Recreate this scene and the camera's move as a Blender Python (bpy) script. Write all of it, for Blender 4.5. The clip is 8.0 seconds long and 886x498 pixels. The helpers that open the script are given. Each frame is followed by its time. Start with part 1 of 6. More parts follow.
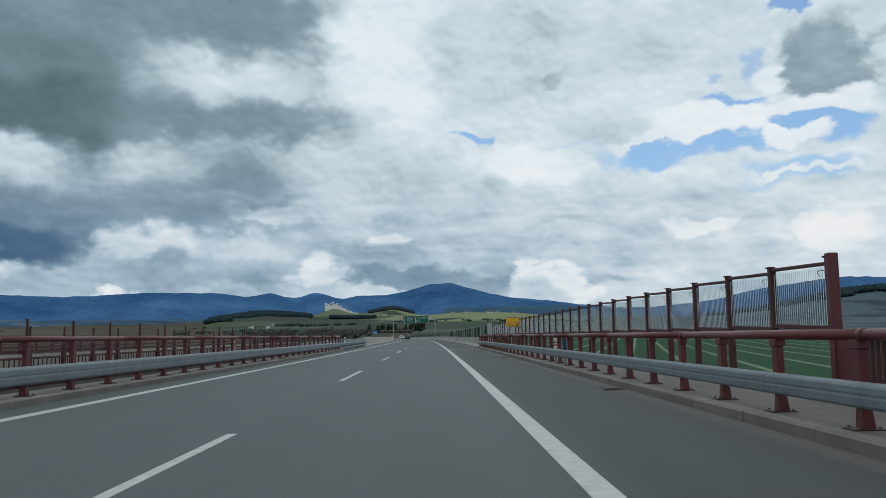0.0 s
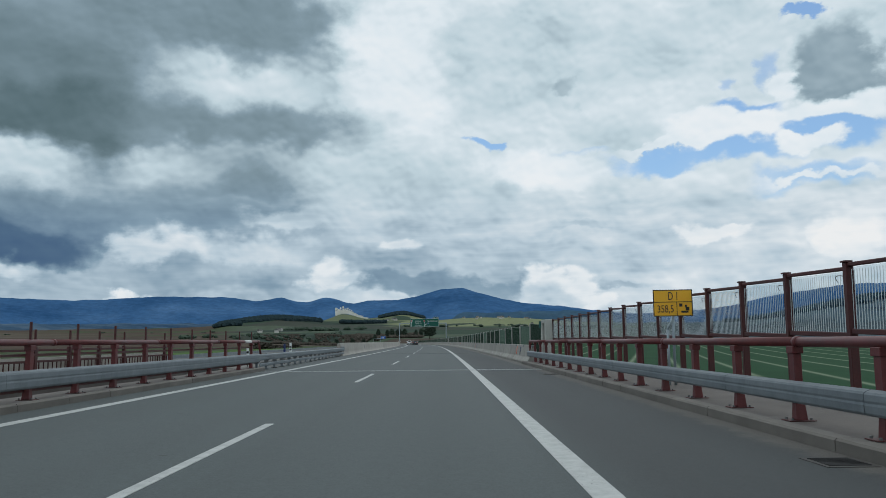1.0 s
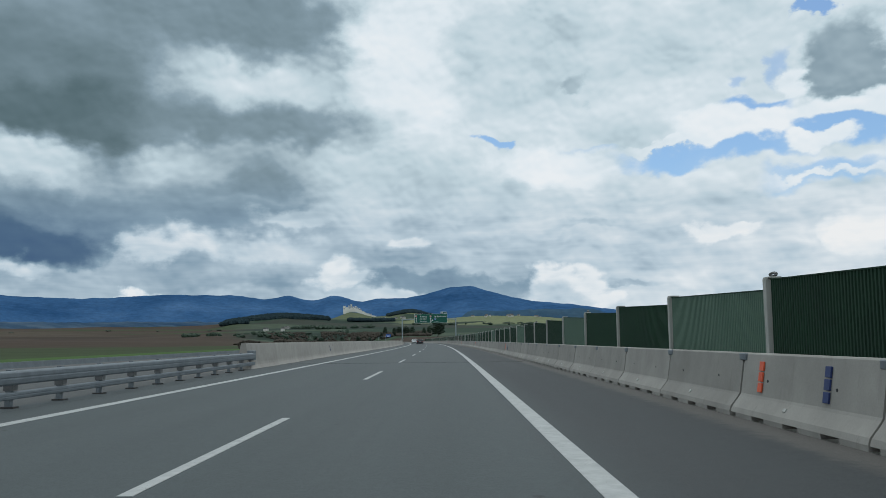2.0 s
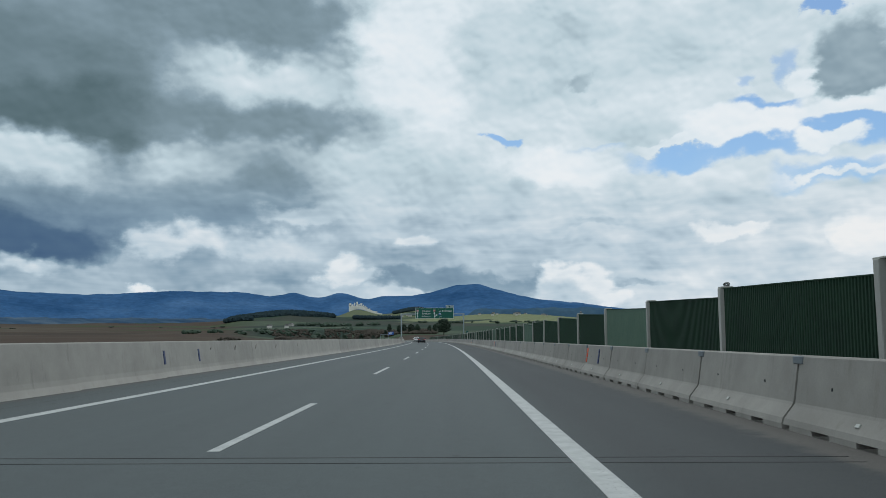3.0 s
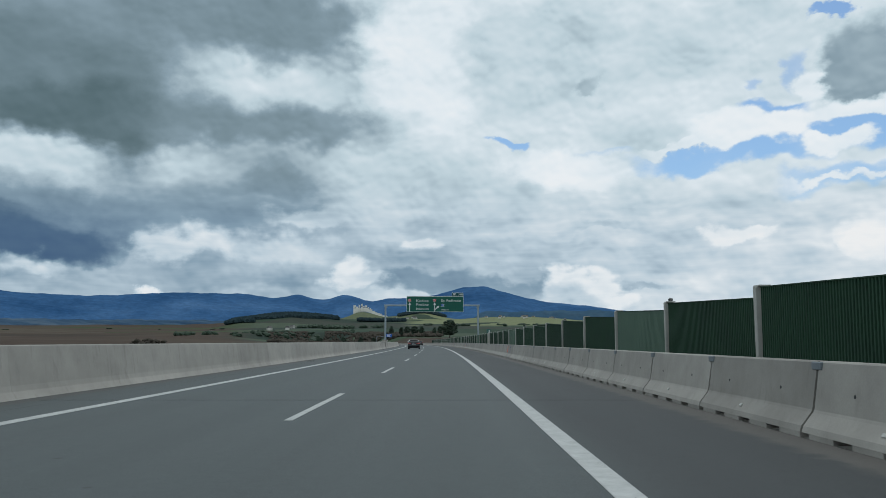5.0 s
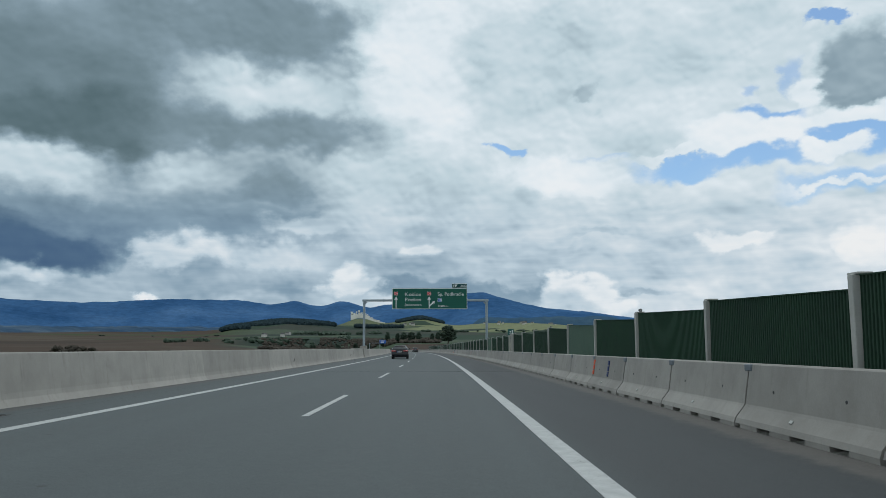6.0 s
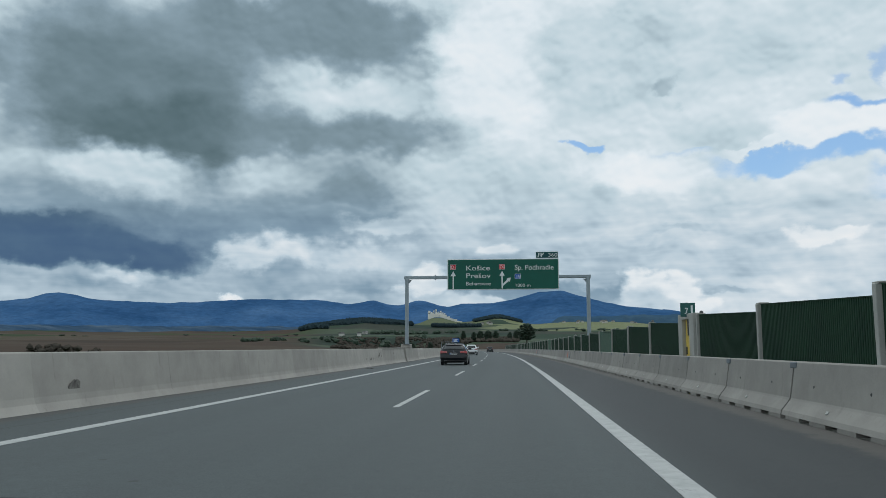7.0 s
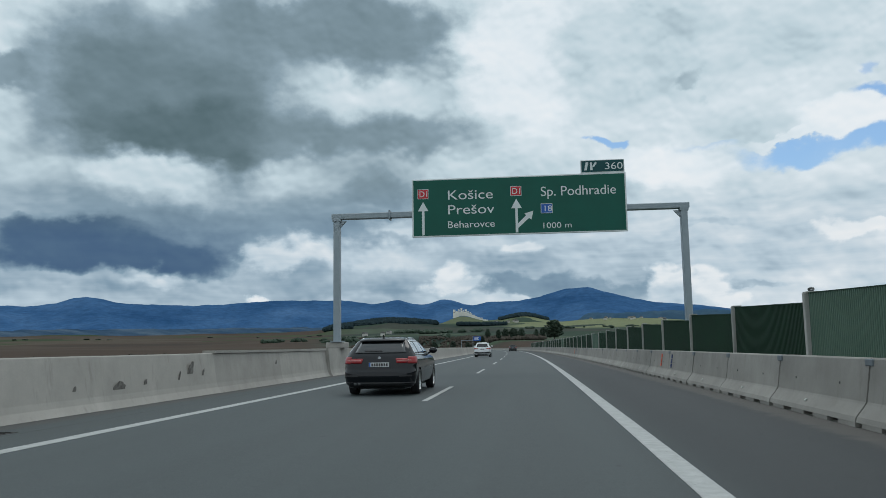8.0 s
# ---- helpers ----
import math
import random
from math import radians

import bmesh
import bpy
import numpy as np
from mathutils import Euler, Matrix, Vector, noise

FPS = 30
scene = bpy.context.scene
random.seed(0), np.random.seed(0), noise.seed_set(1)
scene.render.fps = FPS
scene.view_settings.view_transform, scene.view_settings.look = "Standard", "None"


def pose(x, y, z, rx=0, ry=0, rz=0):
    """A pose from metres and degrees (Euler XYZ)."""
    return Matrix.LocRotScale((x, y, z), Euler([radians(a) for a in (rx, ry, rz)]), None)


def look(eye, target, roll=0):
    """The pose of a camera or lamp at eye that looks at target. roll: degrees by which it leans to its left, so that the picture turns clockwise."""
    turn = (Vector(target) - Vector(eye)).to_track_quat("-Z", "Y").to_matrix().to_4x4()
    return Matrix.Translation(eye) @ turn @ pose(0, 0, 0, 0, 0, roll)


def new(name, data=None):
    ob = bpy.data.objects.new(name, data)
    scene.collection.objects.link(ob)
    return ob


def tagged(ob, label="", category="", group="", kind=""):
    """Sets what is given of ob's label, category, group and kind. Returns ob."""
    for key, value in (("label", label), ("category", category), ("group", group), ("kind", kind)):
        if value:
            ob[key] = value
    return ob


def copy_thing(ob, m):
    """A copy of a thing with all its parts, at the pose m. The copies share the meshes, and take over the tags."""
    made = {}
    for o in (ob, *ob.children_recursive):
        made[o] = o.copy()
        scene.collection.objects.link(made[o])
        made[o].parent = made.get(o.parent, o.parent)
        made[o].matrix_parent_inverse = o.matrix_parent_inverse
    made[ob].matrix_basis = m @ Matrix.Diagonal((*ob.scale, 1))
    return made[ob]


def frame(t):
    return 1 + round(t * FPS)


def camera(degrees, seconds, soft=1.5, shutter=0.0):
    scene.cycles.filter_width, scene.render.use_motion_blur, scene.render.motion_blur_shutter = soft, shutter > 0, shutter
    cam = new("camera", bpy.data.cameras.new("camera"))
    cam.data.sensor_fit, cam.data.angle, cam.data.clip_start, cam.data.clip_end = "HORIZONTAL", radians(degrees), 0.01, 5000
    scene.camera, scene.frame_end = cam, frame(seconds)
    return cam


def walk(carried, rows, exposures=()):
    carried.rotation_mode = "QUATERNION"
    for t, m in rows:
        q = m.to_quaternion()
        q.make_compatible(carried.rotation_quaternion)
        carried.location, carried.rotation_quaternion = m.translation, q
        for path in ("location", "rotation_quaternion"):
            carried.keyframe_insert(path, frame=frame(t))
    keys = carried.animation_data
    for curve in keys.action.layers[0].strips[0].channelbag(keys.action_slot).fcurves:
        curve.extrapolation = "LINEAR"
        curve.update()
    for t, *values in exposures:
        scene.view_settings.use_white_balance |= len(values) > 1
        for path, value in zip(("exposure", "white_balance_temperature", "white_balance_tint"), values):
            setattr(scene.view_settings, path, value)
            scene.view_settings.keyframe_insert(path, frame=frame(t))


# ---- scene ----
# ---- road alignment: s along the dashed lane line, o to the right, z up ----
STEP = 2.0
S_GRID = np.arange(-80.0, 1400.0, STEP)
BEND = np.interp(S_GRID, (0, 100, 200, 300, 420), (8.60e-5, 12.95e-5, 21.28e-5, 24.62e-5, 24.68e-5))
CREST = np.interp(S_GRID, (0, 100, 200, 300, 420, 900), (1.33e-5, -0.73e-5, -0.22e-5, -1.43e-5, -0.72e-5, 0.0))
I0 = int(np.argmin(abs(S_GRID)))


def summed(values):
    total = np.cumsum((values + np.roll(values, 1)) / 2 * STEP)
    return total - total[I0]


HEADING = summed(BEND)
ROAD_X, ROAD_Y = summed(-np.sin(HEADING)), summed(np.cos(HEADING))
ROAD_Z = summed(summed(CREST))


def RP(s, o, z=0.0):
    """A place on the road as a world vector."""
    h = np.interp(s, S_GRID, HEADING)
    return Vector((np.interp(s, S_GRID, ROAD_X) + o * math.cos(h),
                   np.interp(s, S_GRID, ROAD_Y) + o * math.sin(h),
                   np.interp(s, S_GRID, ROAD_Z) + z))


def RM(s, o, z=0.0, turn=0.0):
    """A pose on the road: x to the right, y ahead."""
    return Matrix.Translation(RP(s, o, z)) @ Matrix.Rotation(np.interp(s, S_GRID, HEADING) + radians(turn), 4, "Z")


# ---- camera ----
EYE = 1.196
cam = camera(58.69, 8.0, soft=0.6)
ROWS = [
    (0.0, -0.17, 2.57, -0.60, 6.28, 0.88),
    (0.5, 16.94, 2.62, -0.26, 6.62, 0.92),
    (1.0, 34.07, 2.58, 0.19, 6.68, 0.60),
    (1.5, 52.03, 2.55, 0.54, 6.65, 0.65),
    (3.0, 103.27, 2.54, 1.28, 6.44, 0.25),
    (3.5, 120.39, 2.52, 1.44, 6.51, 0.26),
    (4.0, 137.48, 2.48, 1.59, 6.51, 0.24),
    (4.5, 154.63, 2.45, 1.78, 6.50, -0.01),
    (6.0, 205.62, 2.40, 1.59, 7.13, 0.14),
    (6.5, 222.70, 2.38, 4.46, 7.03, 0.15),
    (7.0, 239.81, 2.36, 7.21, 7.09, 0.12),
    (7.5, 256.97, 2.42, 8.36, 7.07, 0.77),
    (8.0, 274.07, 2.44, 9.12, 7.04, 0.92),
]
walk(cam, [(t, pose(*RP(s, o, EYE), 90 + pitch, roll, yaw)) for t, s, o, yaw, pitch, roll in ROWS], exposures=((0.0, -0.02, 6280, 10), (8.0, -0.02, 6280, 10)))
FAR = RP(137.5, 2.5, EYE)                      # middle of the drive, for far bearings


def bearing(az, el, dist):
    """A far place by its bearing right of the start direction, its elevation and its distance."""
    return FAR + Vector((math.sin(radians(az)) * dist, math.cos(radians(az)) * dist, math.tan(radians(el)) * dist))


# ---- world: broken cloud over a clear sky ----
class Nodes:
    """A short way to wire a node tree."""

    def __init__(self, tree):
        self.t = tree
        self.t.nodes.clear()

    def add(self, kind):
        return self.t.nodes.new(kind)

    def put(self, socket, value):
        if hasattr(value, "is_output"):
            self.t.links.new(value, socket)
        elif value is not None:
            socket.default_value = value

    def m(self, op, a, b=None, c=None, clamp=False):
        n = self.add("ShaderNodeMath")
        n.operation, n.use_clamp = op, clamp
        for i, v in enumerate((a, b, c)):
            self.put(n.inputs[i], v)
        return n.outputs[0]

    def v(self, op, a, b=None, out=0):
        n = self.add("ShaderNodeVectorMath")
        n.operation = op
        self.put(n.inputs[0], a)
        self.put(n.inputs[1], b)
        return n.outputs[out]

    def noise(self, vec, scale, detail=6.0, rough=0.55, dist=0.0, out="Fac"):
        n = self.add("ShaderNodeTexNoise")
        self.put(n.inputs["Vector"], vec)
        n.inputs["Scale"].default_value, n.inputs["Detail"].default_value = scale, detail
        n.inputs["Roughness"].default_value, n.inputs["Distortion"].default_value = rough, dist
        return n.outputs[out]

    def ramp(self, fac, stops, smooth=False):
        n = self.add("ShaderNodeValToRGB")
        n.color_ramp.interpolation = "EASE" if smooth else "LINEAR"
        e = n.color_ramp.elements
        while len(e) < len(stops):
            e.new(0.5)
        for el, (p, c) in zip(e, stops):
            el.position, el.color = p, ((*c, 1) if len(c) == 3 else c)
        self.put(n.inputs[0], fac)
        return n.outputs[0]

    def mix(self, fac, a, b, blend="MIX"):
        n = self.add("ShaderNodeMix")
        n.data_type, n.blend_type = "RGBA", blend
        self.put(n.inputs[0], fac)
        for sock, v in ((n.inputs[6], a), (n.inputs[7], b)):
            self.put(sock, (*v, 1) if isinstance(v, tuple) and len(v) == 3 else v)
        return n.outputs[2]

    def step(self, x, lo, hi):
        n = self.add("ShaderNodeMapRange")
        n.interpolation_type = "SMOOTHSTEP"
        self.put(n.inputs[0], x)
        n.inputs[1].default_value, n.inputs[2].default_value = lo, hi
        return n.outputs[0]


SUN_EL, SUN_AZ = 62.0, 8.0
world = bpy.data.worlds.new("world")
scene.world = world
world.use_nodes = True
W = Nodes(world.node_tree)
sky_dir = W.add("ShaderNodeTexCoord").outputs["Generated"]
xyz = W.add("ShaderNodeSeparateXYZ")
W.put(xyz.inputs[0], sky_dir)
dx, dy, dz = xyz.outputs
deg = 180 / math.pi
az = W.m("MULTIPLY", W.m("ARCTAN2", dx, dy), deg)
el = W.m("MULTIPLY", W.m("ARCSINE", dz), deg)
flat = W.add("ShaderNodeCombineXYZ")
W.put(flat.inputs[0], az), W.put(flat.inputs[1], el)
# cloud coordinates: bearing and elevation, a little wider than high, pushed about at all scales so that edges billow
billow = W.v("MULTIPLY", flat.outputs[0], (0.078, 0.105, 0.0))
swirl = W.v("SUBTRACT", W.noise(billow, 1.7, 2, 0.5, out="Color"), (0.5, 0.5, 0.5))
curl = W.v("SUBTRACT", W.noise(billow, 5.0, 7, 0.56, out="Color"), (0.5, 0.5, 0.5))
puff_at = W.v("ADD", W.v("ADD", billow, W.v("MULTIPLY", swirl, (0.16, 0.16, 0.0))), W.v("MULTIPLY", curl, (0.035, 0.035, 0.0)))


def heaps(at, scale):
    """Rounded heaps of cloud with creases between them."""
    n = W.add("ShaderNodeTexVoronoi")
    n.feature = "SMOOTH_F1"
    n.inputs["Scale"].default_value, n.inputs["Detail"].default_value, n.inputs["Roughness"].default_value = scale, 2.0, 0.5
    n.inputs["Lacunarity"].default_value, n.inputs["Smoothness"].default_value = 2.4, 0.5
    W.put(n.inputs["Vector"], at)
    return W.m("SUBTRACT", 1.0, n.outputs["Distance"])


heap = heaps(puff_at, 3.0)
relief = W.m("SUBTRACT", heap, heaps(W.v("ADD", puff_at, (0.010, 0.030, 0.0)), 3.0))      # lit upper edges, shaded bellies
bulge = W.add("ShaderNodeCombineXYZ")
W.put(bulge.inputs[1], W.m("MULTIPLY", W.m("SUBTRACT", heap, 0.55), -1.1))
spot = W.v("ADD", W.v("ADD", flat.outputs[0], W.v("MULTIPLY", swirl, (6.0, 2.6, 0.0))), W.v("MULTIPLY", curl, (4.6, 2.4, 0.0)))
spot = W.v("ADD", spot, bulge.outputs[0])

# banks of cloud: bearing, elevation, half width, half height, tone, softness of the edge, thickness
SHEETS = [(-25.9, 8.1, 15.7, 5.5, 0.37, 0.5, 0.9), (-3, 8, 9.4, 4.71, 0.53, 0.5, 0.85), (-19.5, 19.3, 13.3, 5.93, 0.42, 0.5, 0.8), (9.6, 20.8, 12.1, 2.46, 0.6, 0.6, 0.8), (-3.9, 20, 3.8, 4.84, 0.93, 0.5, 0.9),
          (-25.7, 11.3, 8.7, 1.77, 0.42, 0.4, 0.8), (-14.3, 10.6, 5.7, 2.59, 0.4, 0.5, 0.8), (-3.8, 11.5, 7.1, 3.26, 0.64, 0.5, 0.8), (16.1, 7.8, 12.8, 2.74, 0.68, 0.5, 0.7), (7.3, 5.5, 6, 1.42, 0.55, 0.5, 0.7),
          (-15.1, 5.6, 5.8, 1, 0.45, 0.4, 0.8), (-28.3, 4.7, 4.8, 1.37, 0.52, 0.4, 0.9), (-38.2, 16.3, 3.1, 2.01, 0.62, 0.5, 0.8), (-36.2, 13.4, 5, 1.9, 0.56, 0.5, 0.8), (-35.4, 5.2, 5.3, 0.74, 0.5, 0.4, 0.9),
          (-35.6, 3.6, 4.9, 1.1, 0.58, 0.4, 0.8)]
DARKS = [(-28.7, 18.3, 8.2, 4.81, 0.23, 0.4, 0.95), (-27.7, 15.3, 6.1, 1.98, 0.13, 0.4, 0.8), (-17.8, 22.4, 9.6, 2.65, 0.26, 0.3, 0.9), (-23, 22.2, 5.9, 1.77, 0.34, 0.6, 0.7), (-14.6, 15.9, 8.8, 1.36, 0.3, 0.5, 0.8),
         (-31.7, 7.5, 7.9, 1.55, 0.1, 0.25, 0.95), (-26.2, 9.2, 6, 1.21, 0.33, 0.5, 0.7), (27.6, 18, 2.7, 2.58, 0.36, 0.3, 0.9), (-13.9, 11.7, 2.2, 0.9, 0.3, 0.5, 0.6), (9.7, 18.7, 0.9, 0.52, 0.5, 0.4, 0.7),
         (-39.1, 18.7, 2.2, 1.02, 0.3, 0.35, 0.8), (-2.6, 4.9, 3.3, 0.86, 0.33, 0.3, 0.8), (2.5, 4.3, 3.4, 0.82, 0.38, 0.3, 0.8), (12, 4.4, 1.9, 0.26, 0.5, 0.4, 0.7), (4.4, 7.6, 3.3, 0.51, 0.6, 0.4, 0.7),
         (9.3, 8.7, 2, 0.4, 0.58, 0.4, 0.7), (-14, 9.2, 3.2, 1.2, 0.36, 0.5, 0.7)]
GAPS = [(18.2, 13.1, 6.5, 0.84, 0.85, 0.5), (21.2, 15.7, 2.5, 0.65, 0.85, 0.5), (26.8, 13.8, 2.6, 0.98, 0.9, 0.5), (25.3, 10.9, 4, 0.82, 0.6, 0.5), (3, 14.8, 0.9, 0.36, 0.8, 0.5),
        (25.9, 21.4, 1.3, 0.44, 1, 0.3), (23, 18.7, 0.7, 1.25, 0.5, 0.6), (9.9, 14.3, 2, 0.24, 0.5, 0.6), (19.7, 17.7, 0.7, 0.55, 0.5, 0.6)]
PUFFS = [(-14.9, 19, 5, 1.33, 0.78, 0.8, 0.85), (-29.4, 12.3, 3.4, 1.35, 0.76, 0.5, 0.85), (-19.4, 12.6, 2.8, 1.06, 0.58, 0.6, 0.8), (-21.4, 6.9, 1.6, 0.77, 0.72, 0.4, 0.85), (-18.6, 7.3, 1.9, 0.98, 0.78, 0.35, 0.9),
         (-28.8, 5.2, 1.3, 0.37, 0.74, 0.5, 0.8), (-13.8, 6.9, 3, 0.76, 0.68, 0.5, 0.8), (-23, 3.7, 0.8, 0.38, 0.92, 0.35, 0.9), (-21.5, 3.7, 0.9, 0.35, 0.85, 0.4, 0.9), (-8.3, 5.3, 1.2, 0.63, 0.84, 0.35, 0.9),
         (-6.5, 4.9, 1, 0.41, 0.76, 0.45, 0.85), (6.8, 5.1, 1, 0.75, 0.95, 0.35, 0.9), (8.4, 4.6, 1.2, 0.75, 0.96, 0.35, 0.9), (9.9, 3.7, 0.9, 0.74, 0.94, 0.35, 0.9), (10.9, 3.1, 0.9, 0.64, 0.95, 0.35, 0.9),
         (7.4, 3.7, 1.8, 0.85, 0.76, 0.5, 0.8), (-11.4, 9.1, 2.2, 0.61, 0.65, 0.4, 0.8), (20.4, 14.7, 4.3, 1.14, 0.93, 0.2, 1), (25.3, 13.1, 1.8, 0.54, 0.93, 0.25, 0.95), (7.6, 13.1, 5.1, 1.2, 0.94, 0.35, 0.95),
         (15.2, 14.1, 2.5, 0.31, 0.9, 0.3, 0.9), (24, 17.2, 1, 1.07, 0.92, 0.3, 0.9), (26, 10.8, 3.3, 0.22, 0.9, 0.4, 0.7), (27.1, 15.2, 2.4, 0.7, 0.9, 0.25, 0.95), (18.9, 7.3, 1.8, 0.62, 0.93, 0.25, 0.9),
         (-3, 7.7, 1.2, 0.51, 0.8, 0.3, 0.8), (27.4, 6.6, 1.6, 1.26, 0.94, 0.3, 0.9)]


def bank(a, e, w, h, soft, thick):
    d = W.v("MULTIPLY", W.v("SUBTRACT", spot, (a, e, 0.0)), (1 / w, 1 / h, 0.0))
    far_out = W.m("SQRT", W.v("LENGTH", W.v("MULTIPLY", d, d), None, 1))                    # boxes with round corners rather than ellipses
    return W.m("MULTIPLY", W.step(far_out, 1 + soft, 1 - soft), thick)


def blend(fac, a, b):
    return W.m("MULTIPLY_ADD", fac, W.m("SUBTRACT", b, a), a)


cover = 0.74
for a, e, w, h, tone, soft, thick in SHEETS + DARKS:
    cover = blend(bank(a, e, w, h, soft, thick), cover, tone)
gaps = 0.0
for a, e, w, h, thick, soft in GAPS:
    gaps = W.m("MAXIMUM", gaps, bank(a, e, w, h, soft, thick))
for a, e, w, h, tone, soft, thick in PUFFS:
    veil = bank(a, e, w, h, soft * 1.35, thick)
    cover = blend(veil, cover, tone)
    gaps = W.m("MULTIPLY", gaps, W.m("SUBTRACT", 1.0, veil))
streaks = W.noise(W.v("MULTIPLY", W.v("ADD", flat.outputs[0], W.v("MULTIPLY", swirl, (5.0, 1.2, 0.0))), (0.055, 0.50, 0.0)), 1.0, 6, 0.55)
puff = W.noise(puff_at, 2.6, 7, 0.46)
lively = W.m("MULTIPLY_ADD", W.step(cover, 0.15, 0.75), 0.75, 0.25)                         # the thick dark cover is smooth
detail = W.m("MULTIPLY", W.m("SUBTRACT", puff, 0.5), 0.46)
detail = W.m("MULTIPLY_ADD", W.m("SUBTRACT", W.noise(billow, 1.1, 3, 0.5), 0.5), 0.36, detail)
detail = W.m("MULTIPLY_ADD", relief, 0.32, detail)
low_band = W.m("SUBTRACT", 1.0, W.step(el, 7.0, 14.0))                                      # layers seen edge-on towards the horizon
detail = W.m("MULTIPLY_ADD", W.m("MULTIPLY", W.m("SUBTRACT", streaks, 0.5), low_band), 0.70, detail)
cover = W.m("MULTIPLY_ADD", detail, lively, cover)
high_cloud = W.ramp(cover, [(0.0, (0.062, 0.092, 0.108)), (0.16, (0.098, 0.150, 0.166)), (0.40, (0.262, 0.350, 0.400)), (0.62, (0.53, 0.64, 0.68)),
                            (0.85, (0.745, 0.81, 0.835)), (1.0, (0.83, 0.86, 0.865))])
low_cloud = W.ramp(cover, [(0.0, (0.040, 0.085, 0.180)), (0.16, (0.085, 0.150, 0.235)), (0.40, (0.235, 0.335, 0.415)), (0.62, (0.50, 0.60, 0.66)),
                           (0.85, (0.76, 0.80, 0.81)), (1.0, (0.86, 0.86, 0.84))])
cloud = W.mix(W.step(el, 7.0, 13.0), low_cloud, high_cloud)
gaps = W.m("MULTIPLY_ADD", W.m("SUBTRACT", puff, 0.5), -0.5, gaps)
gaps = W.step(gaps, 0.08, 0.90)
clear = W.add("ShaderNodeTexSky")
clear.sky_type = "NISHITA"
clear.sun_disc, clear.sun_elevation, clear.sun_rotation = False, radians(SUN_EL), radians(SUN_AZ)
clear_col = W.mix(1.0, clear.outputs[0], (0.080, 0.098, 0.108), "MULTIPLY")
low = W.step(el, -2.0, 2.0)
cloud = W.mix(low, (0.62, 0.70, 0.74), cloud)
back = W.add("ShaderNodeBackground")
W.put(back.inputs[0], W.mix(gaps, cloud, clear_col))
back.inputs[1].default_value = 1.0
W.put(W.add("ShaderNodeOutputWorld").inputs[0], back.outputs[0])

sun_data = bpy.data.lights.new("sun", "SUN")
sun_data.energy, sun_data.angle, sun_data.color = 0.6, radians(30), (1.0, 0.96, 0.9)
sun = new("sun", sun_data)
sun.matrix_world = look((0, 0, 50), (-50 * math.sin(radians(SUN_AZ)) / math.tan(radians(SUN_EL)),
                                     -50 * math.cos(radians(SUN_AZ)) / math.tan(radians(SUN_EL)), 0))


# ---- materials ----
def surface(name, colours, scale=1.0, rough=(0.6, 0.8), metal=0.0, bump=0.0, bump_scale=40.0, fine=0.25, fine_scale=60.0, random_amount=0.0, coat=0.0, stretch=(1, 1, 1)):
    """A painted or mineral surface: blotches between the colours, fine grain over them, relief and uneven gloss."""
    mat = bpy.data.materials.new(name)
    mat.use_nodes = True
    n = Nodes(mat.node_tree)
    place = n.v("MULTIPLY", n.add("ShaderNodeNewGeometry").outputs["Position"], stretch)
    blotch = n.noise(place, scale, 6, 0.6)
    grain = n.noise(place, fine_scale, 3, 0.7)
    k = len(colours) - 1
    col = n.ramp(blotch, [(0.3 + 0.4 * i / max(k, 1), c) for i, c in enumerate(colours)])
    shade = n.m("MULTIPLY_ADD", n.m("SUBTRACT", grain, 0.5), fine * 2, 1.0)
    if random_amount:
        r = n.add("ShaderNodeObjectInfo").outputs["Random"]
        shade = n.m("MULTIPLY", shade, n.m("MULTIPLY_ADD", r, random_amount, 1 - random_amount / 2))
    tone = n.add("ShaderNodeCombineXYZ")
    for i in range(3):
        n.put(tone.inputs[i], shade)
    b = n.add("ShaderNodeBsdfPrincipled")
    n.put(b.inputs["Base Color"], n.mix(1.0, col, tone.outputs[0], "MULTIPLY"))
    n.put(b.inputs["Roughness"], n.m("MULTIPLY_ADD", blotch, rough[1] - rough[0], rough[0]))
    b.inputs["Metallic"].default_value = metal
    if rough[0] > 0.88:
        b.inputs["Specular IOR Level"].default_value = 0.0
    b.inputs["Coat Weight"].default_value = coat
    b.inputs["Coat Roughness"].default_value = 0.05
    if bump:
        u = n.add("ShaderNodeBump")
        u.inputs["Strength"].default_value, u.inputs["Distance"].default_value = bump, 0.01
        n.put(u.inputs["Height"], n.noise(place, bump_scale, 4, 0.7))
        n.put(b.inputs["Normal"], u.outputs[0])
    n.put(n.add("ShaderNodeOutputMaterial").inputs[0], b.outputs[0])
    return mat


